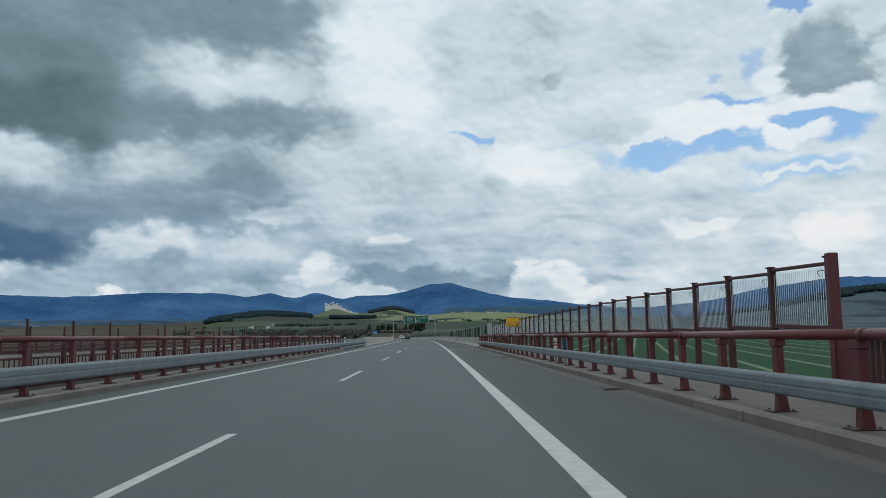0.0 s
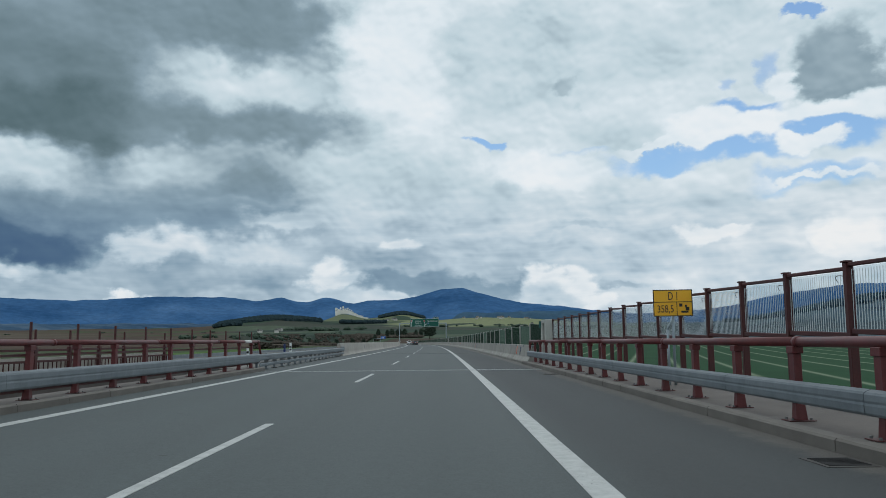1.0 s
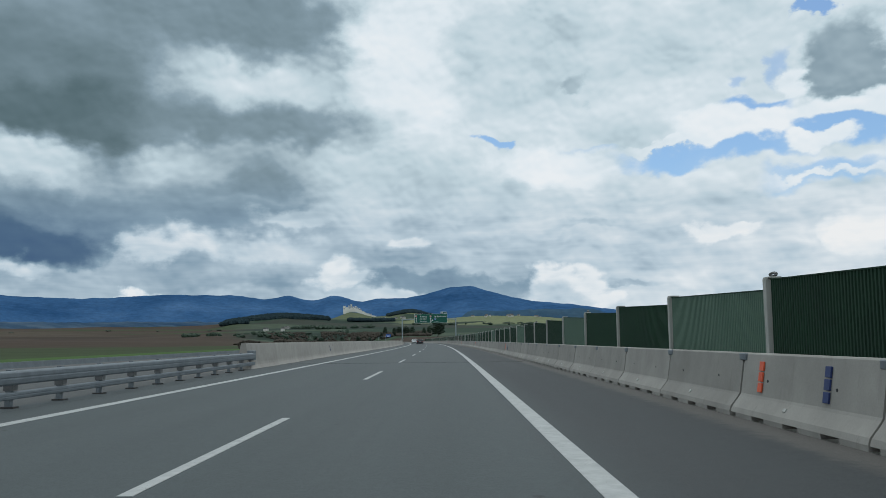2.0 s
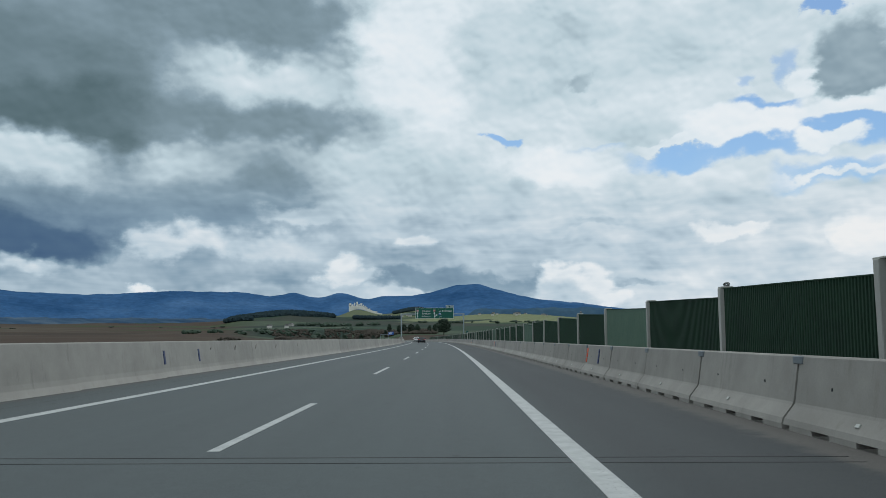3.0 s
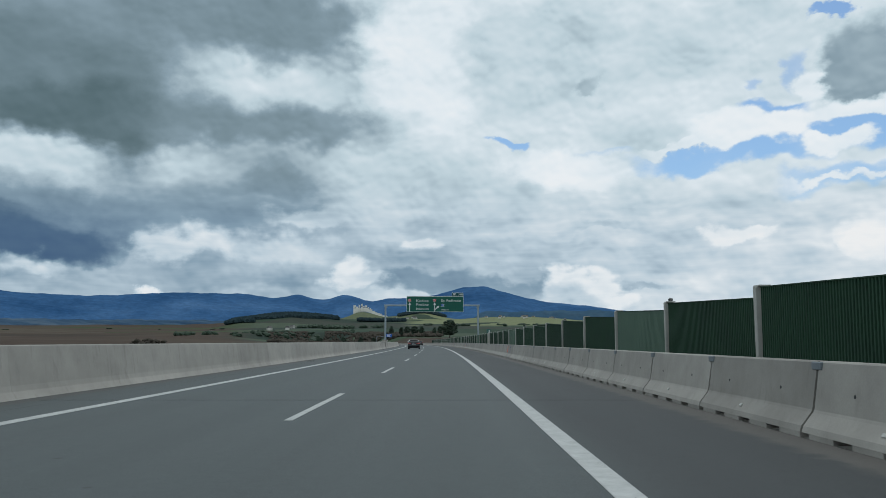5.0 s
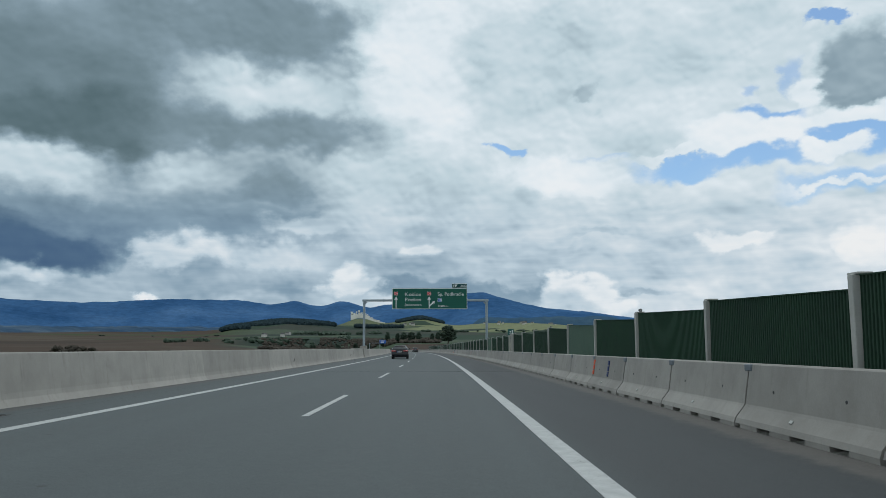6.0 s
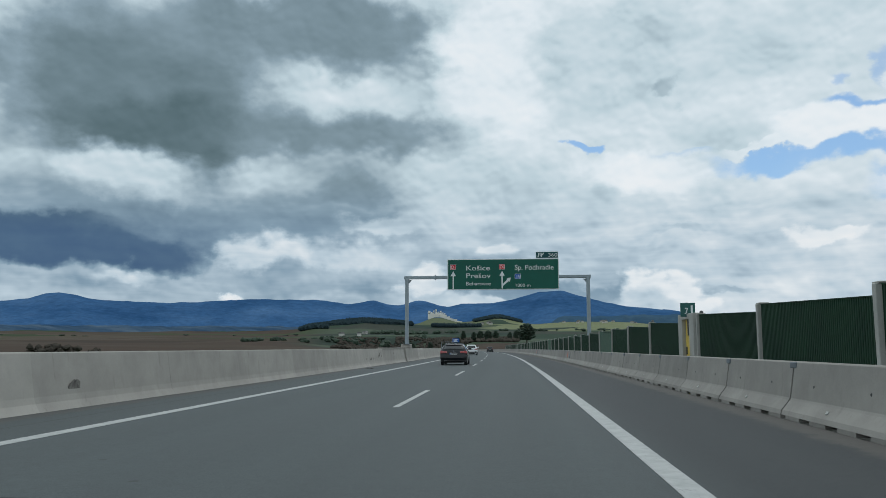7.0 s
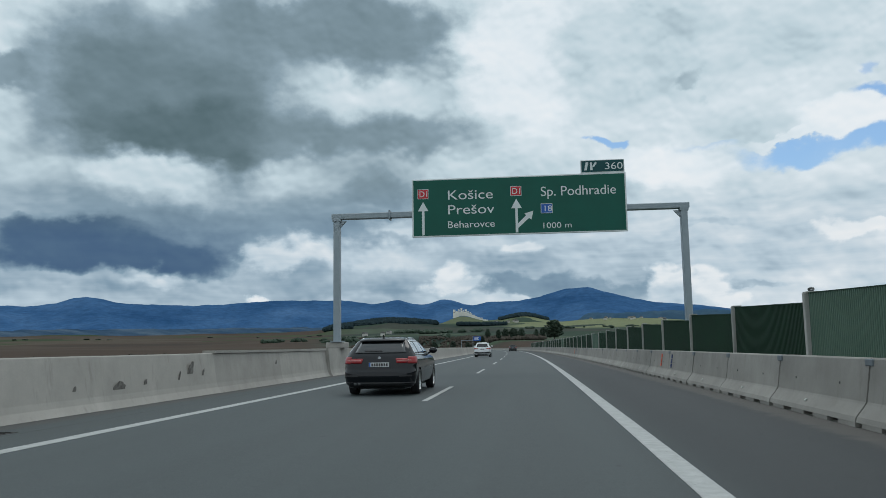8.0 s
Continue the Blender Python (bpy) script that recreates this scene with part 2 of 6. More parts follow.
def asphalt_material():
    mat = bpy.data.materials.new("asphalt")
    mat.use_nodes = True
    n = Nodes(mat.node_tree)
    uv = n.add("ShaderNodeUVMap").outputs[0]                   # u: metres across, v: metres along
    place = n.add("ShaderNodeNewGeometry").outputs["Position"]
    sep = n.add("ShaderNodeSeparateXYZ")
    n.put(sep.inputs[0], uv)
    across = sep.outputs[0]
    chips = n.noise(place, 55, 3, 0.8)
    coarse = n.noise(place, 14, 4, 0.7)
    mottle = n.noise(n.v("MULTIPLY", uv, (0.6, 0.05, 1)), 1.0, 6, 0.6)
    streak = n.noise(n.v("MULTIPLY", uv, (3.0, 0.02, 1)), 1.0, 4, 0.6)
    # wheel paths are a touch smoother and darker, the hard shoulder is browner
    wheel = n.m("MULTIPLY", n.m("COSINE", n.m("MULTIPLY", n.m("ADD", across, 2.0), 3.42)), 0.5)
    tone = n.m("MULTIPLY_ADD", n.m("SUBTRACT", mottle, 0.5), 0.36, 1.0)
    tone = n.m("MULTIPLY_ADD", n.m("SUBTRACT", streak, 0.5), 0.18, tone)
    tone = n.m("MULTIPLY_ADD", wheel, 0.05, tone)
    tone = n.m("MULTIPLY_ADD", n.m("SUBTRACT", chips, 0.5), 1.5, tone)
    tone = n.m("MULTIPLY_ADD", n.m("SUBTRACT", coarse, 0.5), 0.40, tone)
    tone = n.m("MULTIPLY_ADD", n.m("SUBTRACT", n.noise(place, 3.5, 4, 0.6), 0.5), 0.16, tone)
    shoulder = n.step(across, 3.2, 4.6)
    base = n.mix(shoulder, (0.064, 0.077, 0.078), (0.035, 0.040, 0.042))
    # dust against the barrier, a sealed seam near the median, scattered oil drips
    dust = n.m("MULTIPLY", n.step(n.m("MULTIPLY_ADD", n.m("SUBTRACT", n.noise(place, 2.5, 5, 0.65), 0.5), 0.7, across), 6.15, 6.5), 0.75)
    base = n.mix(dust, base, (0.105, 0.096, 0.086))
    dust_l = n.m("MULTIPLY", n.step(n.m("MULTIPLY_ADD", n.m("SUBTRACT", n.noise(place, 2.5, 5, 0.65), 0.5), 0.7, n.m("MULTIPLY", across, -1.0)), 5.75, 6.05), 0.6)
    base = n.mix(dust_l, base, (0.085, 0.080, 0.074))
    wander = n.m("MULTIPLY_ADD", n.m("SUBTRACT", n.noise(n.v("MULTIPLY", uv, (0.0, 0.35, 0.0)), 1.0, 3, 0.6), 0.5), 0.10, across)
    seam = n.m("LESS_THAN", n.m("ABSOLUTE", n.m("ADD", wander, 5.30)), 0.014)
    base = n.mix(n.m("MULTIPLY", seam, 0.8), base, (0.02, 0.02, 0.021))
    drips = n.add("ShaderNodeTexVoronoi")
    drips.inputs["Scale"].default_value = 0.9
    n.put(drips.inputs["Vector"], uv)
    base = n.mix(n.m("MULTIPLY", n.m("LESS_THAN", drips.outputs["Distance"], 0.045), 0.6), base, (0.025, 0.025, 0.026))
    both = n.add("ShaderNodeCombineXYZ")
    for i in range(3):
        n.put(both.inputs[i], tone)
    b = n.add("ShaderNodeBsdfPrincipled")
    n.put(b.inputs["Base Color"], n.mix(1.0, base, both.outputs[0], "MULTIPLY"))
    n.put(b.inputs["Roughness"], n.m("MULTIPLY_ADD", mottle, 0.2, 0.62))
    b.inputs["Specular IOR Level"].default_value = 0.35
    u = n.add("ShaderNodeBump")
    u.inputs["Strength"].default_value, u.inputs["Distance"].default_value = 0.45, 0.006
    n.put(u.inputs["Height"], chips)
    n.put(b.inputs["Normal"], u.outputs[0])
    n.put(n.add("ShaderNodeOutputMaterial").inputs[0], b.outputs[0])
    return mat


def paint_material():
    """Thermoplastic road paint, worn through in specks."""
    mat = bpy.data.materials.new("road_paint")
    mat.use_nodes = True
    n = Nodes(mat.node_tree)
    place = n.add("ShaderNodeNewGeometry").outputs["Position"]
    wear = n.step(n.m("ADD", n.noise(place, 40, 3, 0.7), n.m("MULTIPLY", n.noise(place, 2.0, 4, 0.6), 0.5)), 0.88, 0.98)
    dirt = n.noise(place, 5, 5, 0.65)
    b = n.add("ShaderNodeBsdfPrincipled")
    n.put(b.inputs["Base Color"], n.mix(wear, n.ramp(dirt, [(0.3, (0.33, 0.34, 0.33)), (0.7, (0.48, 0.49, 0.475))]), (0.15, 0.15, 0.15)))
    b.inputs["Roughness"].default_value = 0.6
    u = n.add("ShaderNodeBump")
    u.inputs["Strength"].default_value, u.inputs["Distance"].default_value = 0.3, 0.004
    n.put(u.inputs["Height"], n.noise(place, 70, 3, 0.7))
    n.put(b.inputs["Normal"], u.outputs[0])
    n.put(n.add("ShaderNodeOutputMaterial").inputs[0], b.outputs[0])
    return mat


def concrete_material(name, low, high, stain=(0.16, 0.15, 0.13)):
    """Cast concrete: cloudy tone, rain streaks running down, pores, and a cast of its own for each piece."""
    mat = bpy.data.materials.new(name)
    mat.use_nodes = True
    n = Nodes(mat.node_tree)
    place = n.add("ShaderNodeNewGeometry").outputs["Position"]
    cloud_tone = n.noise(place, 1.1, 6, 0.62)
    streaks = n.noise(n.v("MULTIPLY", place, (5.0, 5.0, 0.5)), 1.0, 5, 0.65)
    pores = n.noise(place, 45, 3, 0.75)
    col = n.ramp(cloud_tone, [(0.3, low), (0.7, high)])
    col = n.mix(n.m("MULTIPLY", n.step(streaks, 0.55, 0.75), 0.35), col, stain)
    r = n.add("ShaderNodeObjectInfo").outputs["Random"]
    shade = n.m("MULTIPLY", n.m("MULTIPLY_ADD", n.m("SUBTRACT", pores, 0.5), 0.3, 1.0), n.m("MULTIPLY_ADD", r, 0.22, 0.89))
    tone = n.add("ShaderNodeCombineXYZ")
    for i in range(3):
        n.put(tone.inputs[i], shade)
    b = n.add("ShaderNodeBsdfPrincipled")
    n.put(b.inputs["Base Color"], n.mix(1.0, col, tone.outputs[0], "MULTIPLY"))
    b.inputs["Roughness"].default_value = 0.85
    u = n.add("ShaderNodeBump")
    u.inputs["Strength"].default_value, u.inputs["Distance"].default_value = 0.25, 0.008
    n.put(u.inputs["Height"], pores)
    n.put(b.inputs["Normal"], u.outputs[0])
    n.put(n.add("ShaderNodeOutputMaterial").inputs[0], b.outputs[0])
    return mat


def glass_material(name, tint, rough=0.02):
    mat = bpy.data.materials.new(name)
    mat.use_nodes = True
    n = Nodes(mat.node_tree)
    through_it, shine = n.add("ShaderNodeBsdfTransparent"), n.add("ShaderNodeBsdfGlossy")
    through_it.inputs[0].default_value = (*tint, 1)
    shine.inputs["Roughness"].default_value = rough
    f = n.add("ShaderNodeLayerWeight")
    gloss = n.m("MULTIPLY_ADD", n.m("POWER", f.outputs["Facing"], 5.0), 0.5, 0.04)
    mixed = n.add("ShaderNodeMixShader")
    n.put(mixed.inputs[0], gloss), n.put(mixed.inputs[1], through_it.outputs[0]), n.put(mixed.inputs[2], shine.outputs[0])
    n.put(n.add("ShaderNodeOutputMaterial").inputs[0], mixed.outputs[0])
    return mat


def rib_material():
    """Milky ribs moulded into clear acrylic: half see-through, glowing with the light behind."""
    mat = bpy.data.materials.new("milky_acrylic_rib")
    mat.use_nodes = True
    n = Nodes(mat.node_tree)
    clear_one, milky, white = n.add("ShaderNodeBsdfTransparent"), n.add("ShaderNodeBsdfTranslucent"), n.add("ShaderNodeBsdfDiffuse")
    milky.inputs[0].default_value, white.inputs[0].default_value = (0.9, 0.93, 0.95, 1), (0.8, 0.84, 0.86, 1)
    body, rib = n.add("ShaderNodeMixShader"), n.add("ShaderNodeMixShader")
    body.inputs[0].default_value, rib.inputs[0].default_value = 0.4, 0.6
    n.put(body.inputs[1], milky.outputs[0]), n.put(body.inputs[2], white.outputs[0])
    n.put(rib.inputs[1], clear_one.outputs[0]), n.put(rib.inputs[2], body.outputs[0])
    n.put(n.add("ShaderNodeOutputMaterial").inputs[0], rib.outputs[0])
    return mat


def field_material():
    """Farmland: strips and blocks of ploughed soil, young crop, meadow and stubble, with fine mottling."""
    mat = bpy.data.materials.new("farmland")
    mat.use_nodes = True
    n = Nodes(mat.node_tree)
    place = n.add("ShaderNodeNewGeometry").outputs["Position"]
    wob = n.v("MULTIPLY", n.v("SUBTRACT", n.noise(place, 0.004, 3, 0.6, out="Color"), (0.5, 0.5, 0.5)), (160, 160, 0))
    cells = n.add("ShaderNodeTexVoronoi")
    n.put(cells.inputs["Vector"], n.v("MULTIPLY", n.v("ADD", place, wob), (0.0019, 0.0042, 0.0)))
    cells.inputs["Scale"].default_value = 1.0
    pick = n.add("ShaderNodeSeparateColor")
    n.put(pick.inputs[0], cells.outputs["Color"])
    crop = n.ramp(pick.outputs[0], FIELD_COLOURS)
    crop.node.color_ramp.interpolation = "CONSTANT"
    meadow = n.ramp(pick.outputs[0], MEADOW_COLOURS)
    meadow.node.color_ramp.interpolation = "CONSTANT"
    off = n.add("ShaderNodeSeparateXYZ")
    n.put(off.inputs[0], n.v("SUBTRACT", place, tuple(FAR)))
    side_of = n.m("DIVIDE", off.outputs[0], n.m("MAXIMUM", off.outputs[1], 1.0))
    crop = n.mix(n.m("MULTIPLY", n.step(side_of, -0.32, -0.25), n.step(off.outputs[1], 700, 1000)), crop, meadow)
    # pale stubble below the mountains ahead, short pale grass on the castle hill
    stubble = n.m("MULTIPLY", n.m("MULTIPLY", n.step(off.outputs[1], 2600, 2750), n.step(side_of, -0.085, -0.06)), n.step(pick.outputs[1], 0.35, 0.4))
    crop = n.mix(stubble, crop, (0.170, 0.190, 0.100))
    on_hill = n.m("MULTIPLY", n.m("MULTIPLY", n.step(off.outputs[1], 3480, 3560), n.step(side_of, -0.17, -0.155)), n.m("SUBTRACT", 1.0, n.step(side_of, -0.075, -0.06)))
    crop = n.mix(on_hill, crop, (0.105, 0.125, 0.068))
    # grey-blue haze painted onto the land and groves below the forest hills beyond the crop
    hazed_land = n.m("MULTIPLY", n.step(side_of, 0.22, 0.34), n.step(off.outputs[1], 450, 700))
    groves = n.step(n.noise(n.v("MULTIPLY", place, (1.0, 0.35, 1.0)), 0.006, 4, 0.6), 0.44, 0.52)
    crop = n.mix(n.m("MULTIPLY", hazed_land, 0.85), crop, n.mix(groves, (0.070, 0.098, 0.118), (0.026, 0.042, 0.060)))
    # the fields beside the viaduct: young green crop with pale tramlines to the right, pasture to the left
    sep = n.add("ShaderNodeSeparateXYZ")
    n.put(sep.inputs[0], place)
    near = n.m("MULTIPLY", n.step(sep.outputs[0], 10, 20), n.m("MULTIPLY", n.m("SUBTRACT", 1.0, n.step(sep.outputs[0], 420, 460)), n.m("SUBTRACT", 1.0, n.step(sep.outputs[1], 600, 700))))
    lines = n.m("POWER", n.m("ABSOLUTE", n.m("COSINE", n.m("MULTIPLY", n.m("ADD", n.m("MULTIPLY", sep.outputs[0], 0.968), n.m("MULTIPLY", sep.outputs[1], -0.25)), math.pi / 12))), 60.0)
    green = n.mix(n.m("MULTIPLY", lines, 0.9), (0.013, 0.052, 0.020), (0.17, 0.21, 0.14))
    crop = n.mix(near, crop, green)
    near_l = n.m("MULTIPLY", n.step(n.m("MULTIPLY", sep.outputs[0], -1.0), 12, 20), n.m("SUBTRACT", 1.0, n.step(n.m("MULTIPLY", sep.outputs[0], -1.0), 300, 330)))
    near_l = n.m("MULTIPLY", near_l, n.m("SUBTRACT", 1.0, n.step(sep.outputs[1], 300, 380)))
    crop = n.mix(near_l, crop, (0.060, 0.115, 0.026))
    mott = n.noise(place, 0.03, 7, 0.7)
    fine = n.noise(place, 0.9, 4, 0.7)
    shade = n.m("MULTIPLY", n.m("MULTIPLY_ADD", n.m("SUBTRACT", mott, 0.5), 0.9, 1.0), n.m("MULTIPLY_ADD", n.m("SUBTRACT", fine, 0.5), 0.5, 1.0))
    tone = n.add("ShaderNodeCombineXYZ")
    for i in range(3):
        n.put(tone.inputs[i], shade)
    b = n.add("ShaderNodeBsdfPrincipled")
    n.put(b.inputs["Base Color"], n.mix(1.0, crop, tone.outputs[0], "MULTIPLY"))
    b.inputs["Roughness"].default_value = 0.95
    b.inputs["Specular IOR Level"].default_value = 0.1
    n.put(n.add("ShaderNodeOutputMaterial").inputs[0], b.outputs[0])
    return mat


FIELD_COLOURS = [(0.0, (0.062, 0.043, 0.031)), (0.30, (0.034, 0.054, 0.022)), (0.42, (0.068, 0.051, 0.036)), (0.62, (0.050, 0.037, 0.028)),
                 (0.76, (0.046, 0.062, 0.027)), (0.88, (0.080, 0.064, 0.045))]
MEADOW_COLOURS = [(0.0, (0.030, 0.054, 0.034)), (0.2, (0.042, 0.050, 0.038)), (0.38, (0.048, 0.074, 0.046)), (0.55, (0.026, 0.042, 0.031)),
                  (0.70, (0.064, 0.085, 0.056)), (0.85, (0.038, 0.062, 0.038))]
ASPHALT, PAINT = asphalt_material(), paint_material()
CONCRETE = concrete_material("barrier_concrete", (0.236, 0.226, 0.205), (0.324, 0.312, 0.284))
CAST = concrete_material("cast_concrete", (0.315, 0.300, 0.272), (0.405, 0.385, 0.350))
KERB = concrete_material("kerb_concrete", (0.122, 0.111, 0.099), (0.175, 0.160, 0.143))
WALKWAY = concrete_material("walkway_concrete", (0.095, 0.082, 0.074), (0.145, 0.126, 0.114))
PALE_POST = concrete_material("post_concrete", (0.33, 0.335, 0.305), (0.45, 0.45, 0.42))
GALV = surface("galvanised_steel", [(0.130, 0.152, 0.170), (0.195, 0.222, 0.240)], 3.0, (0.5, 0.7), 0.2, 0.05, 80, 0.12, 25)
POLE_STEEL = surface("grey_painted_steel", [(0.281, 0.332, 0.365), (0.340, 0.391, 0.425)], 2.0, (0.4, 0.5), 0.2, 0.0, 40, 0.08)
RED = surface("red_oxide_paint", [(0.082, 0.014, 0.015), (0.135, 0.025, 0.025)], 2.5, (0.38, 0.6), 0.0, 0.08, 60, 0.3, 30)
DARK_RED = surface("dark_red_paint", [(0.046, 0.009, 0.009), (0.080, 0.016, 0.015)], 2.5, (0.5, 0.7), 0.0, 0.08, 60, 0.3, 30)
WHITE_BAND = surface("white_paint", [(0.55, 0.55, 0.53), (0.68, 0.68, 0.66)], 4.0)
GREEN_PANEL = surface("dark_green_panel", [(0.006, 0.032, 0.016), (0.012, 0.048, 0.023)], 1.2, (0.8, 0.95), 0.0, 0.05, 50, 0.3, 18, 0.3)
PALE_PANEL = surface("pale_green_panel", [(0.085, 0.150, 0.108), (0.115, 0.185, 0.138)], 1.2, (0.7, 0.9), 0.0, 0.05, 50, 0.2, 18, 0.2)
CLEAR_PANEL = glass_material("ribbed_acrylic", (0.90, 0.93, 0.94), 0.06)
RIB = rib_material()
SIGN_GREEN = surface("sign_green", [(0.002, 0.092, 0.064), (0.003, 0.110, 0.077)], 1.0, (0.6, 0.7), 0.0, 0.0, 40, 0.06)
HEAD_TEAL = surface("exit_panel_teal", [(0.003, 0.060, 0.066), (0.004, 0.074, 0.080)], 1.0, (0.6, 0.7), 0.0, 0.0, 40, 0.06)
SIGN_WHITE = surface("sign_white", [(0.70, 0.74, 0.74), (0.78, 0.81, 0.80)], 1.0, (0.35, 0.45), 0.0, 0.0, 40, 0.06)
SIGN_RED = surface("sign_red", [(0.55, 0.018, 0.030), (0.62, 0.025, 0.036)], 1.0, (0.35, 0.45), 0.0, 0.0, 40, 0.06)
SIGN_BLUE = surface("sign_blue", [(0.012, 0.10, 0.42), (0.016, 0.12, 0.48)], 1.0, (0.35, 0.45), 0.0, 0.0, 40, 0.06)
SIGN_YELLOW = surface("sign_yellow", [(0.80, 0.40, 0.012), (0.88, 0.46, 0.018)], 1.0, (0.35, 0.45), 0.0, 0.0, 40, 0.06)
SIGN_BACK = surface("sign_back_steel", [(0.22, 0.25, 0.27), (0.28, 0.31, 0.33)], 1.0, (0.4, 0.5), 0.3)
BLACK = surface("black_paint", [(0.010, 0.010, 0.011), (0.018, 0.018, 0.019)], 4.0, (0.4, 0.6))
EXIT_GREEN = surface("exit_sign_green", [(0.010, 0.085, 0.075), (0.014, 0.105, 0.09)], 1.0, (0.35, 0.45), 0.0, 0.0, 40, 0.06)
YELLOW_DOOR = surface("yellow_door_paint", [(0.62, 0.44, 0.06), (0.74, 0.56, 0.10)], 2.0, (0.45, 0.6), 0.0, 0.05)
GREY_DOOR = surface("grey_door_paint", [(0.17, 0.165, 0.14), (0.24, 0.235, 0.21)], 2.0, (0.5, 0.7), 0.0, 0.05)
ORANGE = surface("orange_marker", [(0.62, 0.085, 0.03), (0.75, 0.13, 0.05)], 6.0, (0.4, 0.6))
NAVY = surface("navy_marker", [(0.012, 0.026, 0.100), (0.022, 0.042, 0.15)], 6.0, (0.4, 0.6))
STEEL_DARK = surface("dark_joint_steel", [(0.10, 0.105, 0.105), (0.18, 0.185, 0.185)], 5.0, (0.35, 0.6), 0.5)
STEEL_WORN = surface("polished_joint_steel", [(0.30, 0.31, 0.31), (0.46, 0.48, 0.48)], 6.0, (0.35, 0.5), 0.3, 0.0, 40, 0.25)
RUBBER = surface("black_rubber", [(0.012, 0.012, 0.013), (0.022, 0.022, 0.023)], 8.0, (0.7, 0.9))
IRON = surface("cast_iron", [(0.035, 0.033, 0.032), (0.06, 0.055, 0.052)], 8.0, (0.6, 0.8), 0.2, 0.3)
STAIN = surface("dark_wall_stain", [(0.10, 0.090, 0.082), (0.30, 0.285, 0.26)], 9.0, (0.8, 0.95), 0.0, 0.1, 40, 0.5)
FARMLAND = field_material()
# blue of the air before the far mountains is mixed into their base colour
HAZED_FOREST = surface("haze_blue_forest", [(0.024, 0.072, 0.165), (0.044, 0.110, 0.230), (0.072, 0.152, 0.290)], 0.003, (0.95, 1.0), 0, 0, 40, 0.42, 0.03)
# foothill wood and field strips: distance haze painted in as blue-grey
HAZED_RIDGE = surface("hazed_ridge_forest", [(0.036, 0.078, 0.130), (0.050, 0.098, 0.150), (0.072, 0.120, 0.160)], 0.006, (0.95, 1.0), 0, 0, 40, 0.3, 0.03)
HAZED_STRIPS = surface("hazy_strips", [(0.030, 0.062, 0.110), (0.060, 0.100, 0.150), (0.100, 0.140, 0.185)], 0.02, (0.95, 1.0), 0, 0, 40, 0.3, 0.05, stretch=(0.25, 1.0, 1.0))
HILL_WOOD = surface("dark_conifer_wood", [(0.022, 0.038, 0.046), (0.040, 0.060, 0.064)], 0.05, (0.95, 1.0), 0, 0, 40, 0.4, 0.5)
LEAF = surface("leaf_mass", [(0.016, 0.032, 0.020), (0.032, 0.056, 0.032)], 0.6, (0.8, 0.95), 0, 0, 40, 0.4, 4.0, 0.4)
SCRUB = surface("brown_scrub", [(0.058, 0.052, 0.045), (0.095, 0.083, 0.068)], 0.08, (0.9, 1.0), 0, 0, 40, 0.4, 1.0, 0.4)
BARK = surface("bark", [(0.05, 0.04, 0.03), (0.09, 0.07, 0.055)], 4.0, (0.8, 0.95))
CASTLE_STONE = surface("limestone_walls", [(0.74, 0.72, 0.66), (0.88, 0.86, 0.80)], 0.05, (0.85, 0.95), 0, 0, 40, 0.15, 0.3)
HOUSE_WALL = surface("pale_house_walls", [(0.42, 0.40, 0.37), (0.62, 0.60, 0.56)], 0.05, (0.85, 0.95), 0, 0, 40, 0.1, 0.3, 0.5)
HOUSE_ROOF = surface("weathered_roofs", [(0.13, 0.125, 0.125), (0.21, 0.20, 0.195)], 0.05, (0.85, 0.95), 0, 0, 40, 0.1, 0.3, 0.5)


# ---- building helpers ----
def mesh_of(bm, name, material, smooth=False):
    bmesh.ops.recalc_face_normals(bm, faces=bm.faces)
    data = bpy.data.meshes.new(name)
    bm.to_mesh(data)
    bm.free()
    data.materials.append(material)
    if smooth:
        for p in data.polygons:
            p.use_smooth = True
    return data


def thing(name, label, category, group="", kind="", m=None):
    ob = new(name)
    ob.empty_display_size = 0.2
    if m is not None:
        ob.matrix_world = m
    return tagged(ob, label, category, group, kind)


def part(name, bm, material, parent, label="", smooth=False, m=None):
    data = bm if isinstance(bm, bpy.types.Mesh) else mesh_of(bm, name, material, smooth)
    ob = new(name, data)
    if parent:
        ob.parent = parent
    if m is not None:
        ob.matrix_local = m
    return tagged(ob, label)


def solid(name, bm, material, label, category, group="", kind="", m=None, smooth=False):
    ob = part(name, bm, material, None, "", smooth, m)
    return tagged(ob, label, category, group, kind)


def box(bm, x0, x1, y0, y1, z0, z1, bevel=0.0, m=None):
    made = bmesh.ops.create_cube(bm, size=1.0)["verts"]
    for v in made:
        v.co = Vector((x0 + (v.co.x + 0.5) * (x1 - x0), y0 + (v.co.y + 0.5) * (y1 - y0), z0 + (v.co.z + 0.5) * (z1 - z0)))
    if m is not None:
        for v in made:
            v.co = m @ v.co
    if bevel:
        edges = list({e for v in made for e in v.link_edges})
        bmesh.ops.bevel(bm, geom=edges, offset=bevel, segments=1, affect="EDGES")
    return bm


def one_box(*a, **k):
    return box(bmesh.new(), *a, **k)


def rod(bm, a, b, r, r2=None, sides=10):
    a, b = Vector(a), Vector(b)
    d = b - a
    m = Matrix.Translation((a + b) / 2) @ d.to_track_quat("Z", "Y").to_matrix().to_4x4()
    bmesh.ops.create_cone(bm, cap_ends=True, segments=sides, radius1=r, radius2=r if r2 is None else r2, depth=d.length, matrix=m)
    return bm


